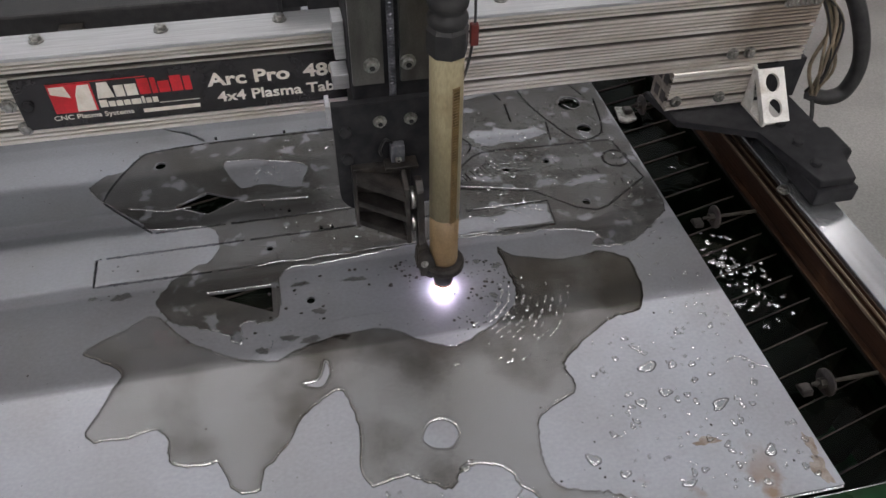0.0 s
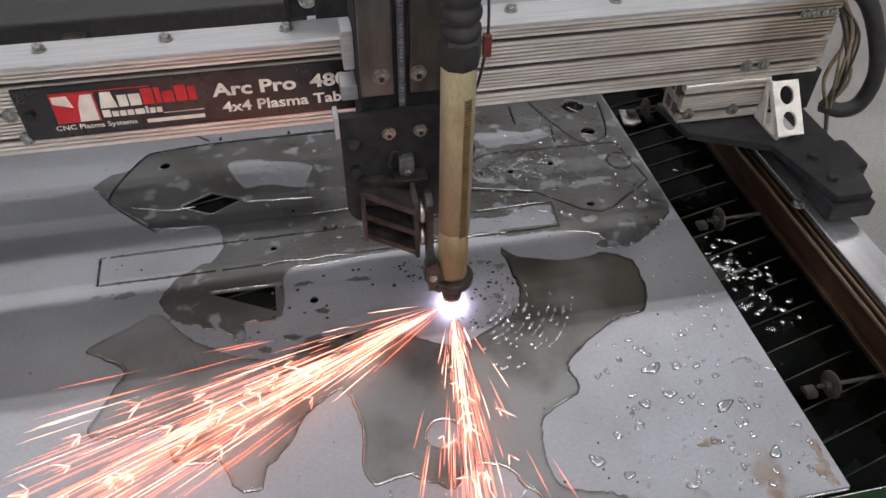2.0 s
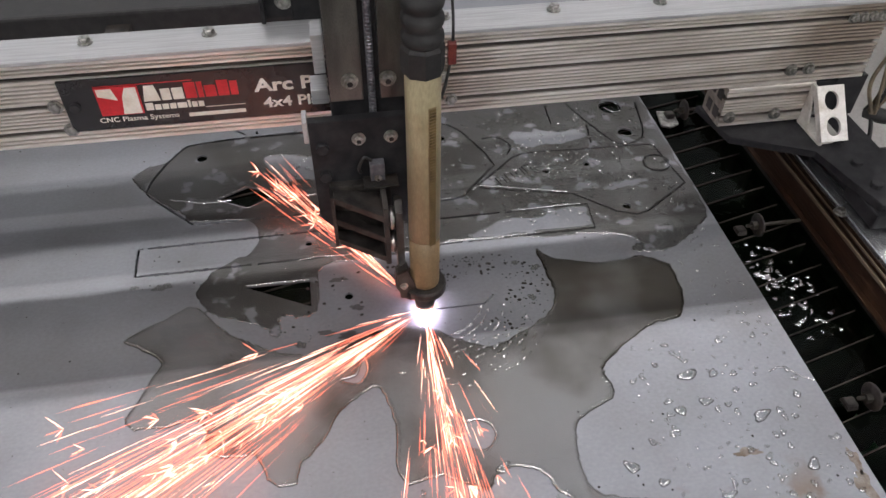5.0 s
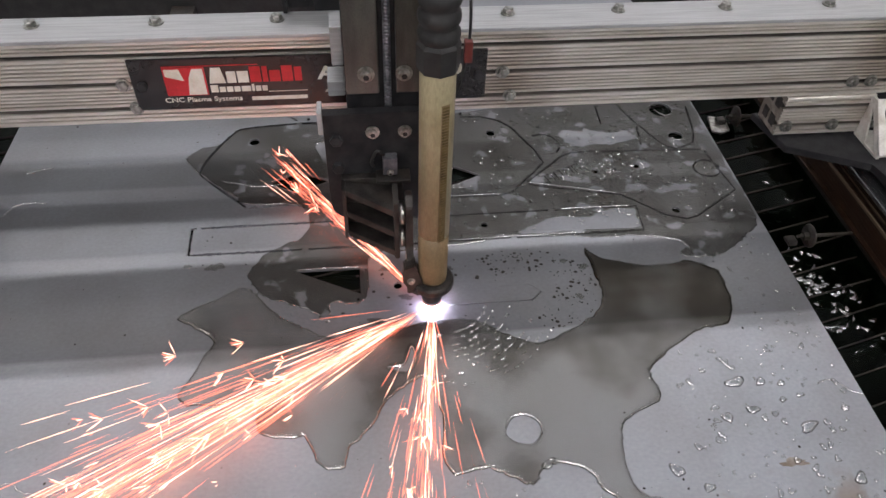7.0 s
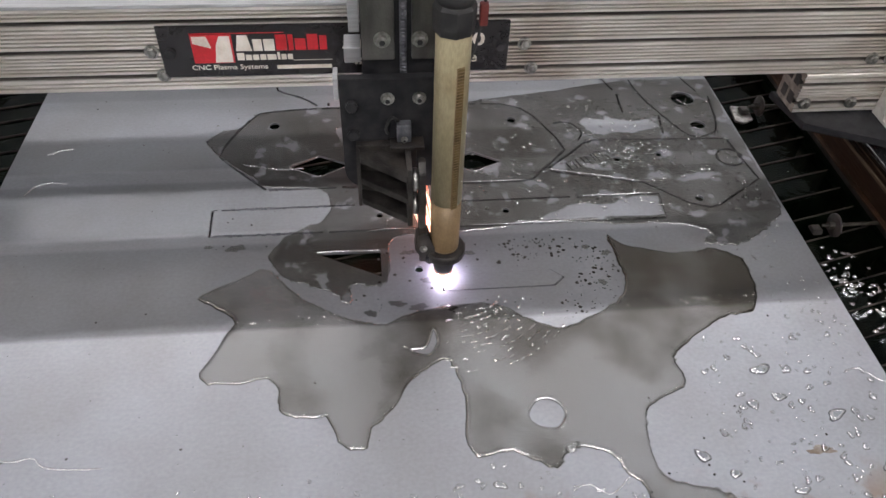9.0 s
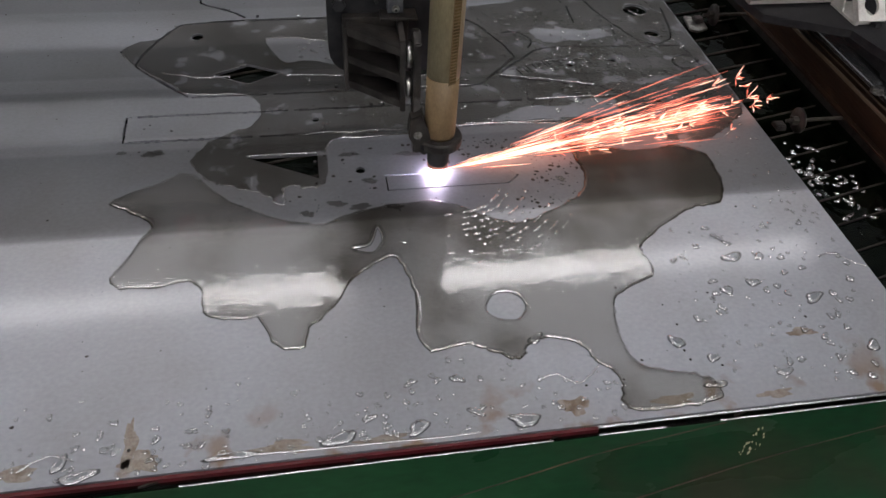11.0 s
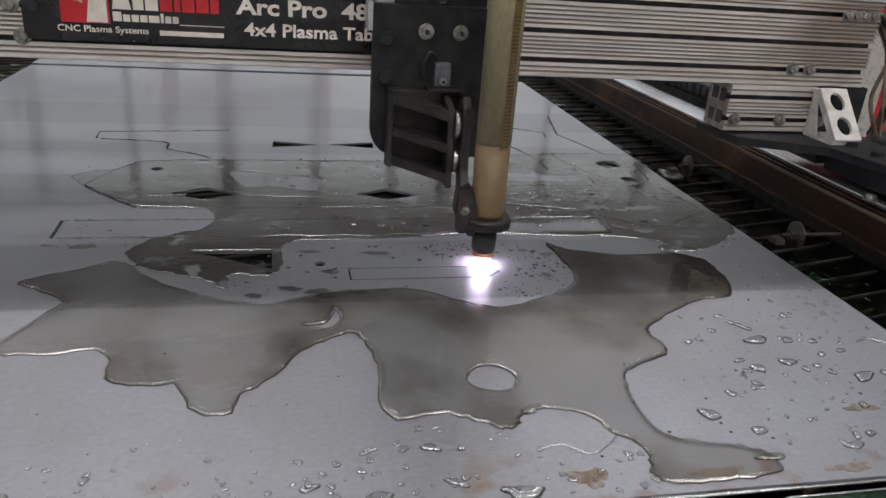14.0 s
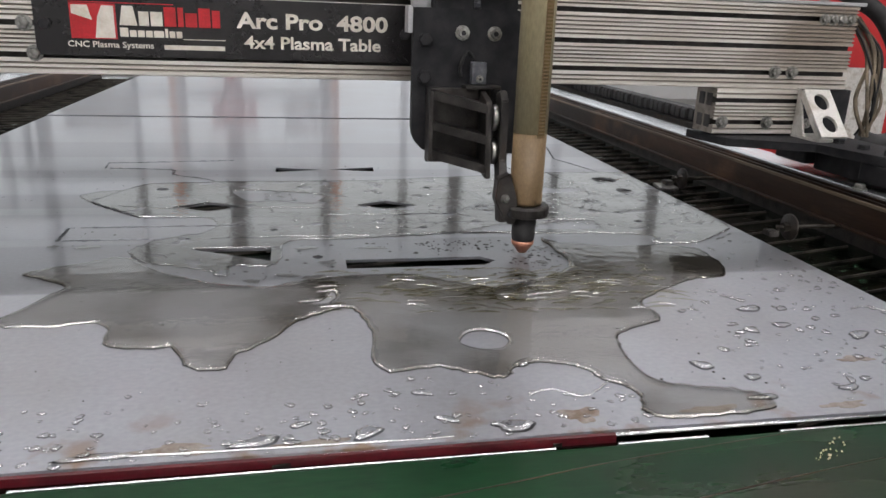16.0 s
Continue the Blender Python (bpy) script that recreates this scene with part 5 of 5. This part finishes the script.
def spatter():
    """Specks of dross on the dry metal round the cut."""
    rng = random.Random(8)
    bm = bmesh.new()
    for k in range(520):
        if k >= 230:
            x, y = rng.uniform(-0.55, 0.45), rng.uniform(-0.41, 0.4)
        elif k < 170:
            a, d = rng.uniform(-1.5, 2.2), 0.03 + 0.065 * rng.random() ** 0.6
            x, y = 0.122 + d * math.cos(a), -0.095 + d * math.sin(a) * 0.75
        else:
            x, y = rng.uniform(-0.12, 0.1), rng.uniform(-0.14, -0.03)
        if -0.02 < x < 0.15 and -0.12 < y < -0.08:
            continue
        r = rng.choice((0.0006, 0.0009, 0.0013, 0.0024)) * (1.4 if k % 23 == 0 else 1.0)
        r *= 0.6 if k >= 230 else 1.0
        n = 6
        vs = [bm.verts.new((x + r * rng.uniform(0.6, 1.3) * math.cos(2 * math.pi * j / n), y + r * rng.uniform(0.6, 1.3) * math.sin(2 * math.pi * j / n), 0.0002)) for j in range(n)]
        t = bm.verts.new((x, y, 0.0008))
        for j in range(n):
            bm.faces.new((vs[j], vs[(j + 1) % n], t))
    ob = part("dross_specks", bm, SOOT, None)
    tagged(ob, "tiny black specks of dross round the cut", "dross", "", "stuff")


spatter()


def ripples():
    """Short crests of waves in rings round the torch, on the puddle before it."""
    rng = random.Random(14)
    bm = bmesh.new()
    for k in range(125):
        r = 0.072 + 0.0095 * rng.randint(0, 9) + rng.gauss(0, 0.0007)
        a0 = radians(rng.gauss(-46, 16))
        half, w, h = rng.uniform(0.0018, 0.005) / r, rng.uniform(0.0011, 0.0022), rng.uniform(0.0009, 0.0022)
        rows = []
        for f, z in ((-1, 0.0), (-0.5, 0.8), (0, 1.0), (0.5, 0.8), (1, 0.0)):
            row = []
            for j in range(7):
                u = j / 3 - 1
                e = math.cos(u * 1.5) ** 0.5
                a = a0 + u * half
                q = r + f * w * e
                row.append(bm.verts.new((q * math.cos(a), q * 0.85 * math.sin(a), 0.0024 + z * h * e)))
            rows.append(row)
        for a, b in zip(rows, rows[1:]):
            for j in range(6):
                bm.faces.new((a[j], a[j + 1], b[j + 1], b[j]))
    ob = part("water_ripples", bm, RIPPLE, None, "", True)
    return tagged(upward(ob), "small rings of ripples on the puddle before the torch", "ripples", "", "stuff")


ripple_ob = ripples()


def tank_ripples():
    """Short bright crests on the tank water beside the sheet's edge."""
    rng = random.Random(31)
    bm = bmesh.new()
    for k in range(64):
        x, y, a = rng.uniform(0.49, 0.555), rng.gauss(-0.135, 0.045), rng.gauss(0.2, 0.5)
        l, w, h = rng.uniform(0.0025, 0.007), rng.uniform(0.0014, 0.0034), rng.uniform(0.001, 0.002)
        rows = []
        for f, z in ((-1, 0.0), (-0.5, 0.8), (0, 1.0), (0.5, 0.8), (1, 0.0)):
            row = []
            for j in range(5):
                u = j / 2 - 1
                e = math.cos(u * 1.5) ** 0.5
                px, py = u * l, f * w * e + 0.002 * u * u
                row.append(bm.verts.new((x + px * math.cos(a) - py * math.sin(a), y + px * math.sin(a) + py * math.cos(a), TANK_Z + 0.0002 + z * h * e)))
            rows.append(row)
        for p, q in zip(rows, rows[1:]):
            for j in range(4):
                bm.faces.new((p[j], p[j + 1], q[j + 1], q[j]))
    ob = part("tank_ripples", bm, RIPPLE, None, "", True)
    return tagged(upward(ob), "bright short ripples on the dark tank water", "ripples", "", "stuff")


tank_ripple_ob = tank_ripples()


def edge_water():
    c = cable("edge_water", [(-0.60, -0.4270, -0.0022), (-0.3, -0.4290, -0.0026), (0.0, -0.4310, -0.0022), (0.25, -0.4322, -0.0026), (0.474, -0.4338, -0.0022)], 0.0014, DROP, None, "", 8, 10)
    tagged(c, "thread of water clinging along the sheet's front edge", "water")
    for pts in ([(-0.60, -0.4376), (-0.45, -0.4378), (-0.30, -0.4377)], [(-0.21, -0.4378), (-0.05, -0.4376), (0.09, -0.4378)], [(0.13, -0.4377), (0.19, -0.4378)], [(0.24, -0.4377), (0.40, -0.4379), (0.56, -0.4377)]):
        q = [(x, y, -0.0052) for x, y in pts]
        tagged(cable("edge_water", q, 0.0009, RIM, None, "", 6, 8), "bright thread of water along the ledge's edge", "water", "water along the ledge")
    # runs and curls of water standing on the dry metal
    for pts in ([(0.150, -0.372), (0.137, -0.383), (0.125, -0.388), (0.109, -0.377), (0.095, -0.379)], [(0.168, -0.420), (0.20, -0.422), (0.243, -0.419)], [(0.429, -0.266), (0.440, -0.262), (0.452, -0.264), (0.463, -0.277), (0.476, -0.284)],
                [(-0.556, 0.184), (-0.54, 0.192), (-0.523, 0.195)], [(-0.564, 0.094), (-0.553, 0.114), (-0.535, 0.120), (-0.512, 0.117)], [(-0.49, -0.300), (-0.465, -0.308), (-0.44, -0.306), (-0.428, -0.316), (-0.408, -0.320), (-0.370, -0.322)],
                [(-0.276, 0.146), (-0.25, 0.138), (-0.22, 0.131), (-0.19, 0.133)], [(-0.118, 0.131), (-0.07, 0.127), (-0.027, 0.123)], [(-0.16, -0.4215), (-0.06, -0.4245), (0.03, -0.4255)], [(-0.33, -0.413), (-0.31, -0.402), (-0.29, -0.409)]):
        q = [(x, y + 0.0006 * math.sin(x * 700), 0.0005) for x, y in smooth_line(pts, False, 4)]
        tagged(cable("water_run", q, 0.0009, RIM, None, "", 6, 3), "thin bright run of water standing on the sheet", "water", "runs of water")
    for pts in ([(-0.166, -0.0385), (-0.13, -0.0382), (-0.087, -0.0386)], [(-0.211, 0.137), (-0.19, 0.125), (-0.168, 0.1135), (-0.15, 0.122), (-0.124, 0.136)], [(-0.209, 0.1395), (-0.19, 0.1495), (-0.17, 0.1605)],
                [(0.018, 0.137), (0.035, 0.125), (0.052, 0.1125), (0.075, 0.123)], [(0.04, 0.0015), (0.09, 0.001), (0.14, 0.0015), (0.21, 0.001)], [(-0.10, -0.002), (-0.075, 0.0), (-0.04, -0.003), (-0.015, 0.001), (0.02, -0.003)], [(0.2, 0.051), (0.25, 0.0512), (0.30, 0.0505)],
                [(0.165, 0.112), (0.185, 0.106), (0.24, 0.091), (0.29, 0.078)], [(0.41, 0.278), (0.421, 0.261), (0.435, 0.265)], [(0.413, 0.2), (0.422, 0.1945), (0.431, 0.199)], [(-0.03, 0.0885), (0.05, 0.0888), (0.12, 0.0885)]):
        q = [(x, y + 0.0008 * math.sin(x * 900), 0.0006) for x, y in pts]
        tagged(cable("edge_water", q, 0.00075, RIM, None, "", 6, 8), "bright thread of water clinging along a cut edge", "water", "water along the cuts")


edge_water()


def splash():
    rng = random.Random(4)
    bm = bmesh.new()
    for k in range(430):
        a, d = rng.uniform(0, 6.283), abs(rng.gauss(0, 1))
        x, y = 0.032 * d * math.cos(a), 0.019 * d * math.sin(a)
        z = rng.uniform(0, 0.040) * math.exp(-d * d * 0.7)
        bmesh.ops.create_icosphere(bm, subdivisions=1, radius=rng.choice((0.0007, 0.0011, 0.0016, 0.0022)), matrix=Matrix.Translation((x, y, z)) @ Matrix.Diagonal((1, 1, rng.uniform(0.8, 2.0), 1)))
    ob = part("water_splash", bm, SPRAY, None, "", True)
    return tagged(ob, "small brownish spout of water welling up through the slot", "splash", "", "stuff")


splash_ob = splash()


def wash():
    """Murky wavelets that spread over the puddle once water wells up through the slot."""
    rng = random.Random(52)
    bm = bmesh.new()
    for k in range(340):
        x, y, a = min(0.29, max(-0.03, rng.gauss(0.14, 0.08))), min(-0.13, max(-0.24, rng.gauss(-0.18, 0.03))), rng.gauss(0.0, 0.25)
        l, w, h = rng.uniform(0.003, 0.014), rng.uniform(0.0009, 0.0022), rng.uniform(0.0005, 0.0012)
        rows = []
        for f, z in ((-1, 0.0), (-0.5, 0.8), (0, 1.0), (0.5, 0.8), (1, 0.0)):
            row = []
            for j in range(5):
                u = j / 2 - 1
                e = math.cos(u * 1.5) ** 0.5
                px, py = u * l, f * w * e - 0.002 * u * u
                row.append(bm.verts.new((x + px * math.cos(a) - py * math.sin(a), y + px * math.sin(a) + py * math.cos(a), 0.0022 + z * h * e)))
            rows.append(row)
        for i, (p, q) in enumerate(zip(rows, rows[1:])):
            for j in range(4):
                bm.faces.new((p[j], p[j + 1], q[j + 1], q[j])).material_index = 1 if k % 9 == 0 and i < 2 else 0
    ob = part("murky_wavelets", bm, MURK, None, "", True)
    ob.data.materials.append(RIPPLE)
    return tagged(upward(ob), "brownish wavelets spreading over the puddle from the slot", "ripples", "", "stuff")


wash_ob = wash()

# ---- arc and sparks ----
def arc():
    bm = bmesh.new()
    bmesh.ops.create_uvsphere(bm, u_segments=18, v_segments=12, radius=0.0075)
    ob = part("plasma_arc", bm, ARC, None, "", True)
    return tagged(ob, "violet-white glowing plasma arc under the torch tip", "plasma arc")


def spark_jet(seed, count, length, spread, label, hot=0.55, stars=34):
    """Thin glowing streaks flying out along +x, with small bursts towards the end."""
    rng = random.Random(seed)
    root = thing("spark_jet", label, "sparks", "jets of sparks")
    cool, white = bmesh.new(), bmesh.new()

    def streak(bm, p, d, l, w):
        side = d.cross(Vector((0, 0, 1)))
        side = side.normalized() if side.length > 1e-4 else Vector((0, 1, 0))
        up = side.cross(d).normalized()
        a = bm.verts.new(p)
        mid = [bm.verts.new(p + d * l * 0.6 + (side * math.cos(k * 2.0944) + up * math.sin(k * 2.0944)) * w) for k in range(3)]
        e = bm.verts.new(p + d * l)
        for k in range(3):
            bm.faces.new((a, mid[k], mid[(k + 1) % 3]))
            bm.faces.new((e, mid[(k + 1) % 3], mid[k]))
    for k in range(count):
        a, r = rng.uniform(0, 2 * math.pi), abs(rng.gauss(0, spread))
        d = Vector((1, math.tan(r) * math.cos(a), math.tan(r) * math.sin(a))).normalized()
        s = length * rng.random() ** 0.8 * 0.85
        l = length * rng.uniform(0.05, 0.24)
        streak(white if rng.random() < hot * (1.3 - s / length) else cool, d * s, d, l, rng.uniform(0.0002, 0.0005) * (1.2 - 0.4 * s / length))
    for k in range(stars):
        a, r = rng.uniform(0, 2 * math.pi), abs(rng.gauss(0, spread))
        d = Vector((1, math.tan(r) * math.cos(a), math.tan(r) * math.sin(a))).normalized()
        p = d * length * rng.uniform(0.35, 1.1)
        for j in range(rng.randint(4, 7)):
            e = (d + Vector([rng.uniform(-0.9, 0.9) for _ in range(3)])).normalized()
            streak(cool if j % 2 else white, p, e, rng.uniform(0.006, 0.022), 0.0005)
    tagged(part("spark_spray", cool, SPARK, root, "orange spark streaks"), "", "", "", "stuff")
    tagged(part("hot_spray", white, SPARK_HOT, root, "white-hot spark streaks"), "", "", "", "stuff")
    return root


arc_ob = arc()
jet_main = spark_jet(11, 500, 0.50, 0.120, "broad jet of orange sparks streaming from the cut", 0.36, 60)
jet_left = spark_jet(77, 260, 0.25, 0.13, "short jet of orange sparks turning over the sheet", 0.35, 26)
jet_side = spark_jet(51, 440, 0.41, 0.075, "long jet of orange sparks streaming across the sheet's edge", 0.4, 46)
jet_front = spark_jet(23, 210, 0.36, 0.125, "jet of orange sparks spraying off the sheet towards its front edge", 0.4, 30)
jet_back = spark_jet(37, 140, 0.32, 0.05, "short jet of sparks thrown back under the torch holder", 0.25, 8)

# ---- what moves ----
NOZZLE = [(0.0, 0.1275, -0.088), (0.5, 0.1315, -0.088), (1.0, 0.1375, -0.101), (1.5, 0.1345, -0.106), (2.0, 0.1285, -0.1127), (2.5, 0.116, -0.1127), (3.0, 0.1035, -0.1127), (3.5, 0.0895, -0.1127), (4.7, 0.059, -0.1127), (6.0, 0.0263, -0.1127),
          (6.5, 0.0115, -0.1127), (7.0, 0.0, -0.1127), (7.5, -0.0105, -0.1127), (8.0, -0.0112, -0.104), (8.2, -0.0112, -0.1), (9.0, -0.0105, -0.0885), (9.6, 0.003, -0.0873), (10.5, 0.03, -0.0873), (11.0, 0.0475, -0.0873), (11.5, 0.06, -0.0873), (12.0, 0.0735, -0.0873),
          (12.5, 0.0856, -0.0873), (13.0, 0.097, -0.0873), (13.5, 0.1107, -0.0855), (14.0, 0.1262, -0.083), (14.3, 0.1280, -0.082), (14.6, 0.1290, -0.082), (15.0, 0.137, -0.082), (15.5, 0.173, -0.082), (15.7, 0.1755, -0.082), (16.0, 0.1755, -0.082)]
LIFT = [(0.0, 0.0), (14.25, 0.0), (14.4, 0.004), (14.6, 0.018), (15.0, 0.027), (15.5, 0.013), (15.8, 0.0), (16.0, 0.0)]


def along(rows, t):
    return [float(np.interp(t, [r[0] for r in rows], [r[k] for r in rows])) for k in range(1, len(rows[0]))]


def jet_rows(rows, seed):
    """Rows of time, heading and rise, filled in every tenth of a second with a flicker about the jet's own axis."""
    rng = random.Random(seed)
    out, spin = [], 0.0
    for k in range(161):
        t = k / 10
        az, el = along(rows, t)
        x, y = along(NOZZLE, t)
        spin += rng.choice((-1, 1)) * rng.uniform(25, 60) if el > -20 else 0.0
        out.append((t, pose(x, y, 0.003 if el > -30 else -0.2, spin, -(el + rng.uniform(-0.5, 0.5)), az + rng.uniform(-1.5, 1.5))))
    return out


def motions():
    walk(gantry_ob, [(t, pose(0, y, 0)) for t, x, y in NOZZLE])
    walk(carriage_ob, [(t, pose(x, y, 0)) for t, x, y in NOZZLE])
    times = sorted({r[0] for r in NOZZLE} | {r[0] for r in LIFT})
    walk(torch_ob, [(t, pose(*along(NOZZLE, t), along(LIFT, t)[0])) for t in times])
    walk(arc_ob, [(t, pose(*along(NOZZLE, t), 0.0015 if t < 14.1 else along(LIFT, t)[0] + 0.027)) for t in sorted(set(times) | {14.1, 14.2})])
    walk(slug, [(0, pose(0, 0, -0.0015)), (14.15, pose(0, 0, -0.0015)), (14.3, pose(0, 0, -0.03, 4, 0, 0)), (14.6, pose(0.002, 0, -0.09, 10, 0, 1)), (16, pose(0.002, 0, -0.115, 8, 0, 1))])
    for t, ob in beads:
        walk(ob, [(0, pose(0, 0, -0.0015)), (t - 0.05, pose(0, 0, -0.0015)), (t + 0.1, pose(0, 0, -0.03)), (t + 0.4, pose(0, 0, -0.10)), (16.5, pose(0, 0, -0.10))])
    walk(splash_ob, [(0, pose(0.09, -0.1, -0.06)), (14.3, pose(0.09, -0.1, -0.06)), (14.5, pose(0.1, -0.1, -0.004)), (14.8, pose(0.125, -0.1, 0.002)), (15.05, pose(0.13, -0.1, -0.002)), (15.3, pose(0.12, -0.1, -0.06)), (16, pose(0.12, -0.1, -0.06))])
    shake = random.Random(6)
    walk(tank_ripple_ob, [(k / 5, pose(shake.uniform(-0.003, 0.003), shake.uniform(-0.012, 0.012), along([(0, 0.0), (11.2, 0.0), (12.6, -0.0035), (16, -0.0035)], k / 5)[0])) for k in range(81)])
    walk(ripple_ob, [(k / 5, pose(along(NOZZLE, k / 5)[0] + shake.uniform(-0.002, 0.002), -0.1 + shake.uniform(-0.002, 0.002), along([(0, 0.0), (2.4, 0.0), (3.5, -0.0012), (9.0, -0.0012), (10.2, -0.0004), (11.2, -0.0006), (12.0, -0.006), (16, -0.006)], k / 5)[0], 0, 0, shake.uniform(-3, 3) + along([(0, 6), (2, 4), (6, -10), (11, -14), (16, -14)], k / 5)[0])) for k in range(81)])
    walk(wash_ob, [(0, pose(0, 0, -0.01)), (14.45, pose(0, 0, -0.01))] + [(14.8 + k / 5, pose(shake.uniform(-0.006, 0.006), shake.uniform(-0.004, 0.004), 0, 0, 0, shake.uniform(-2, 2))) for k in range(7)])
    down = -89
    walk(jet_main, jet_rows([(0, 205, down), (1.15, 205, down), (1.3, 199, 2), (1.7, 202, 2), (2.1, 206, 2), (2.5, 217, 2), (3.5, 211, 2), (7.0, 213, 2), (7.3, 215, 3), (7.4, 217, 3), (7.55, 220, down), (16, 220, down)], 3))
    walk(jet_left, jet_rows([(0, 225, down), (7.45, 184, down), (7.6, 184, 5), (7.7, 176, 5), (7.8, 161, 5), (8.0, 170, 5), (8.2, 173, 5), (8.6, 150, 5), (8.75, 150, down), (16, 150, down)], 4))
    walk(jet_side, jet_rows([(0, 90, down), (8.7, 110, down), (8.85, 110, 5), (9.5, 60, 5), (10.2, 13, 1.5), (11.0, 11, 1.5), (12.5, 9, 1.5), (13.8, 9, 1.5), (13.9, 8, 1.5), (14.05, 5, down), (16, 5, down)], 9))
    walk(jet_front, jet_rows([(0, 263, down), (0.2, 263, down), (0.35, 263, 3), (0.6, 263, 3), (1.0, 243, 3), (1.3, 262, 3), (2.5, 262, 3), (3.5, 272, 3), (6.0, 266, 3), (7.3, 262, 3), (7.4, 252, 3), (7.5, 231, 3), (7.53, 229, 3), (7.68, 228, down), (16, 228, down)], 5))
    walk(jet_back, jet_rows([(0, 125, down), (2.2, 125, down), (2.35, 128, 7), (7.0, 127, 7), (7.5, 130, 6), (7.65, 130, down), (16, 130, down)], 7))


motions()
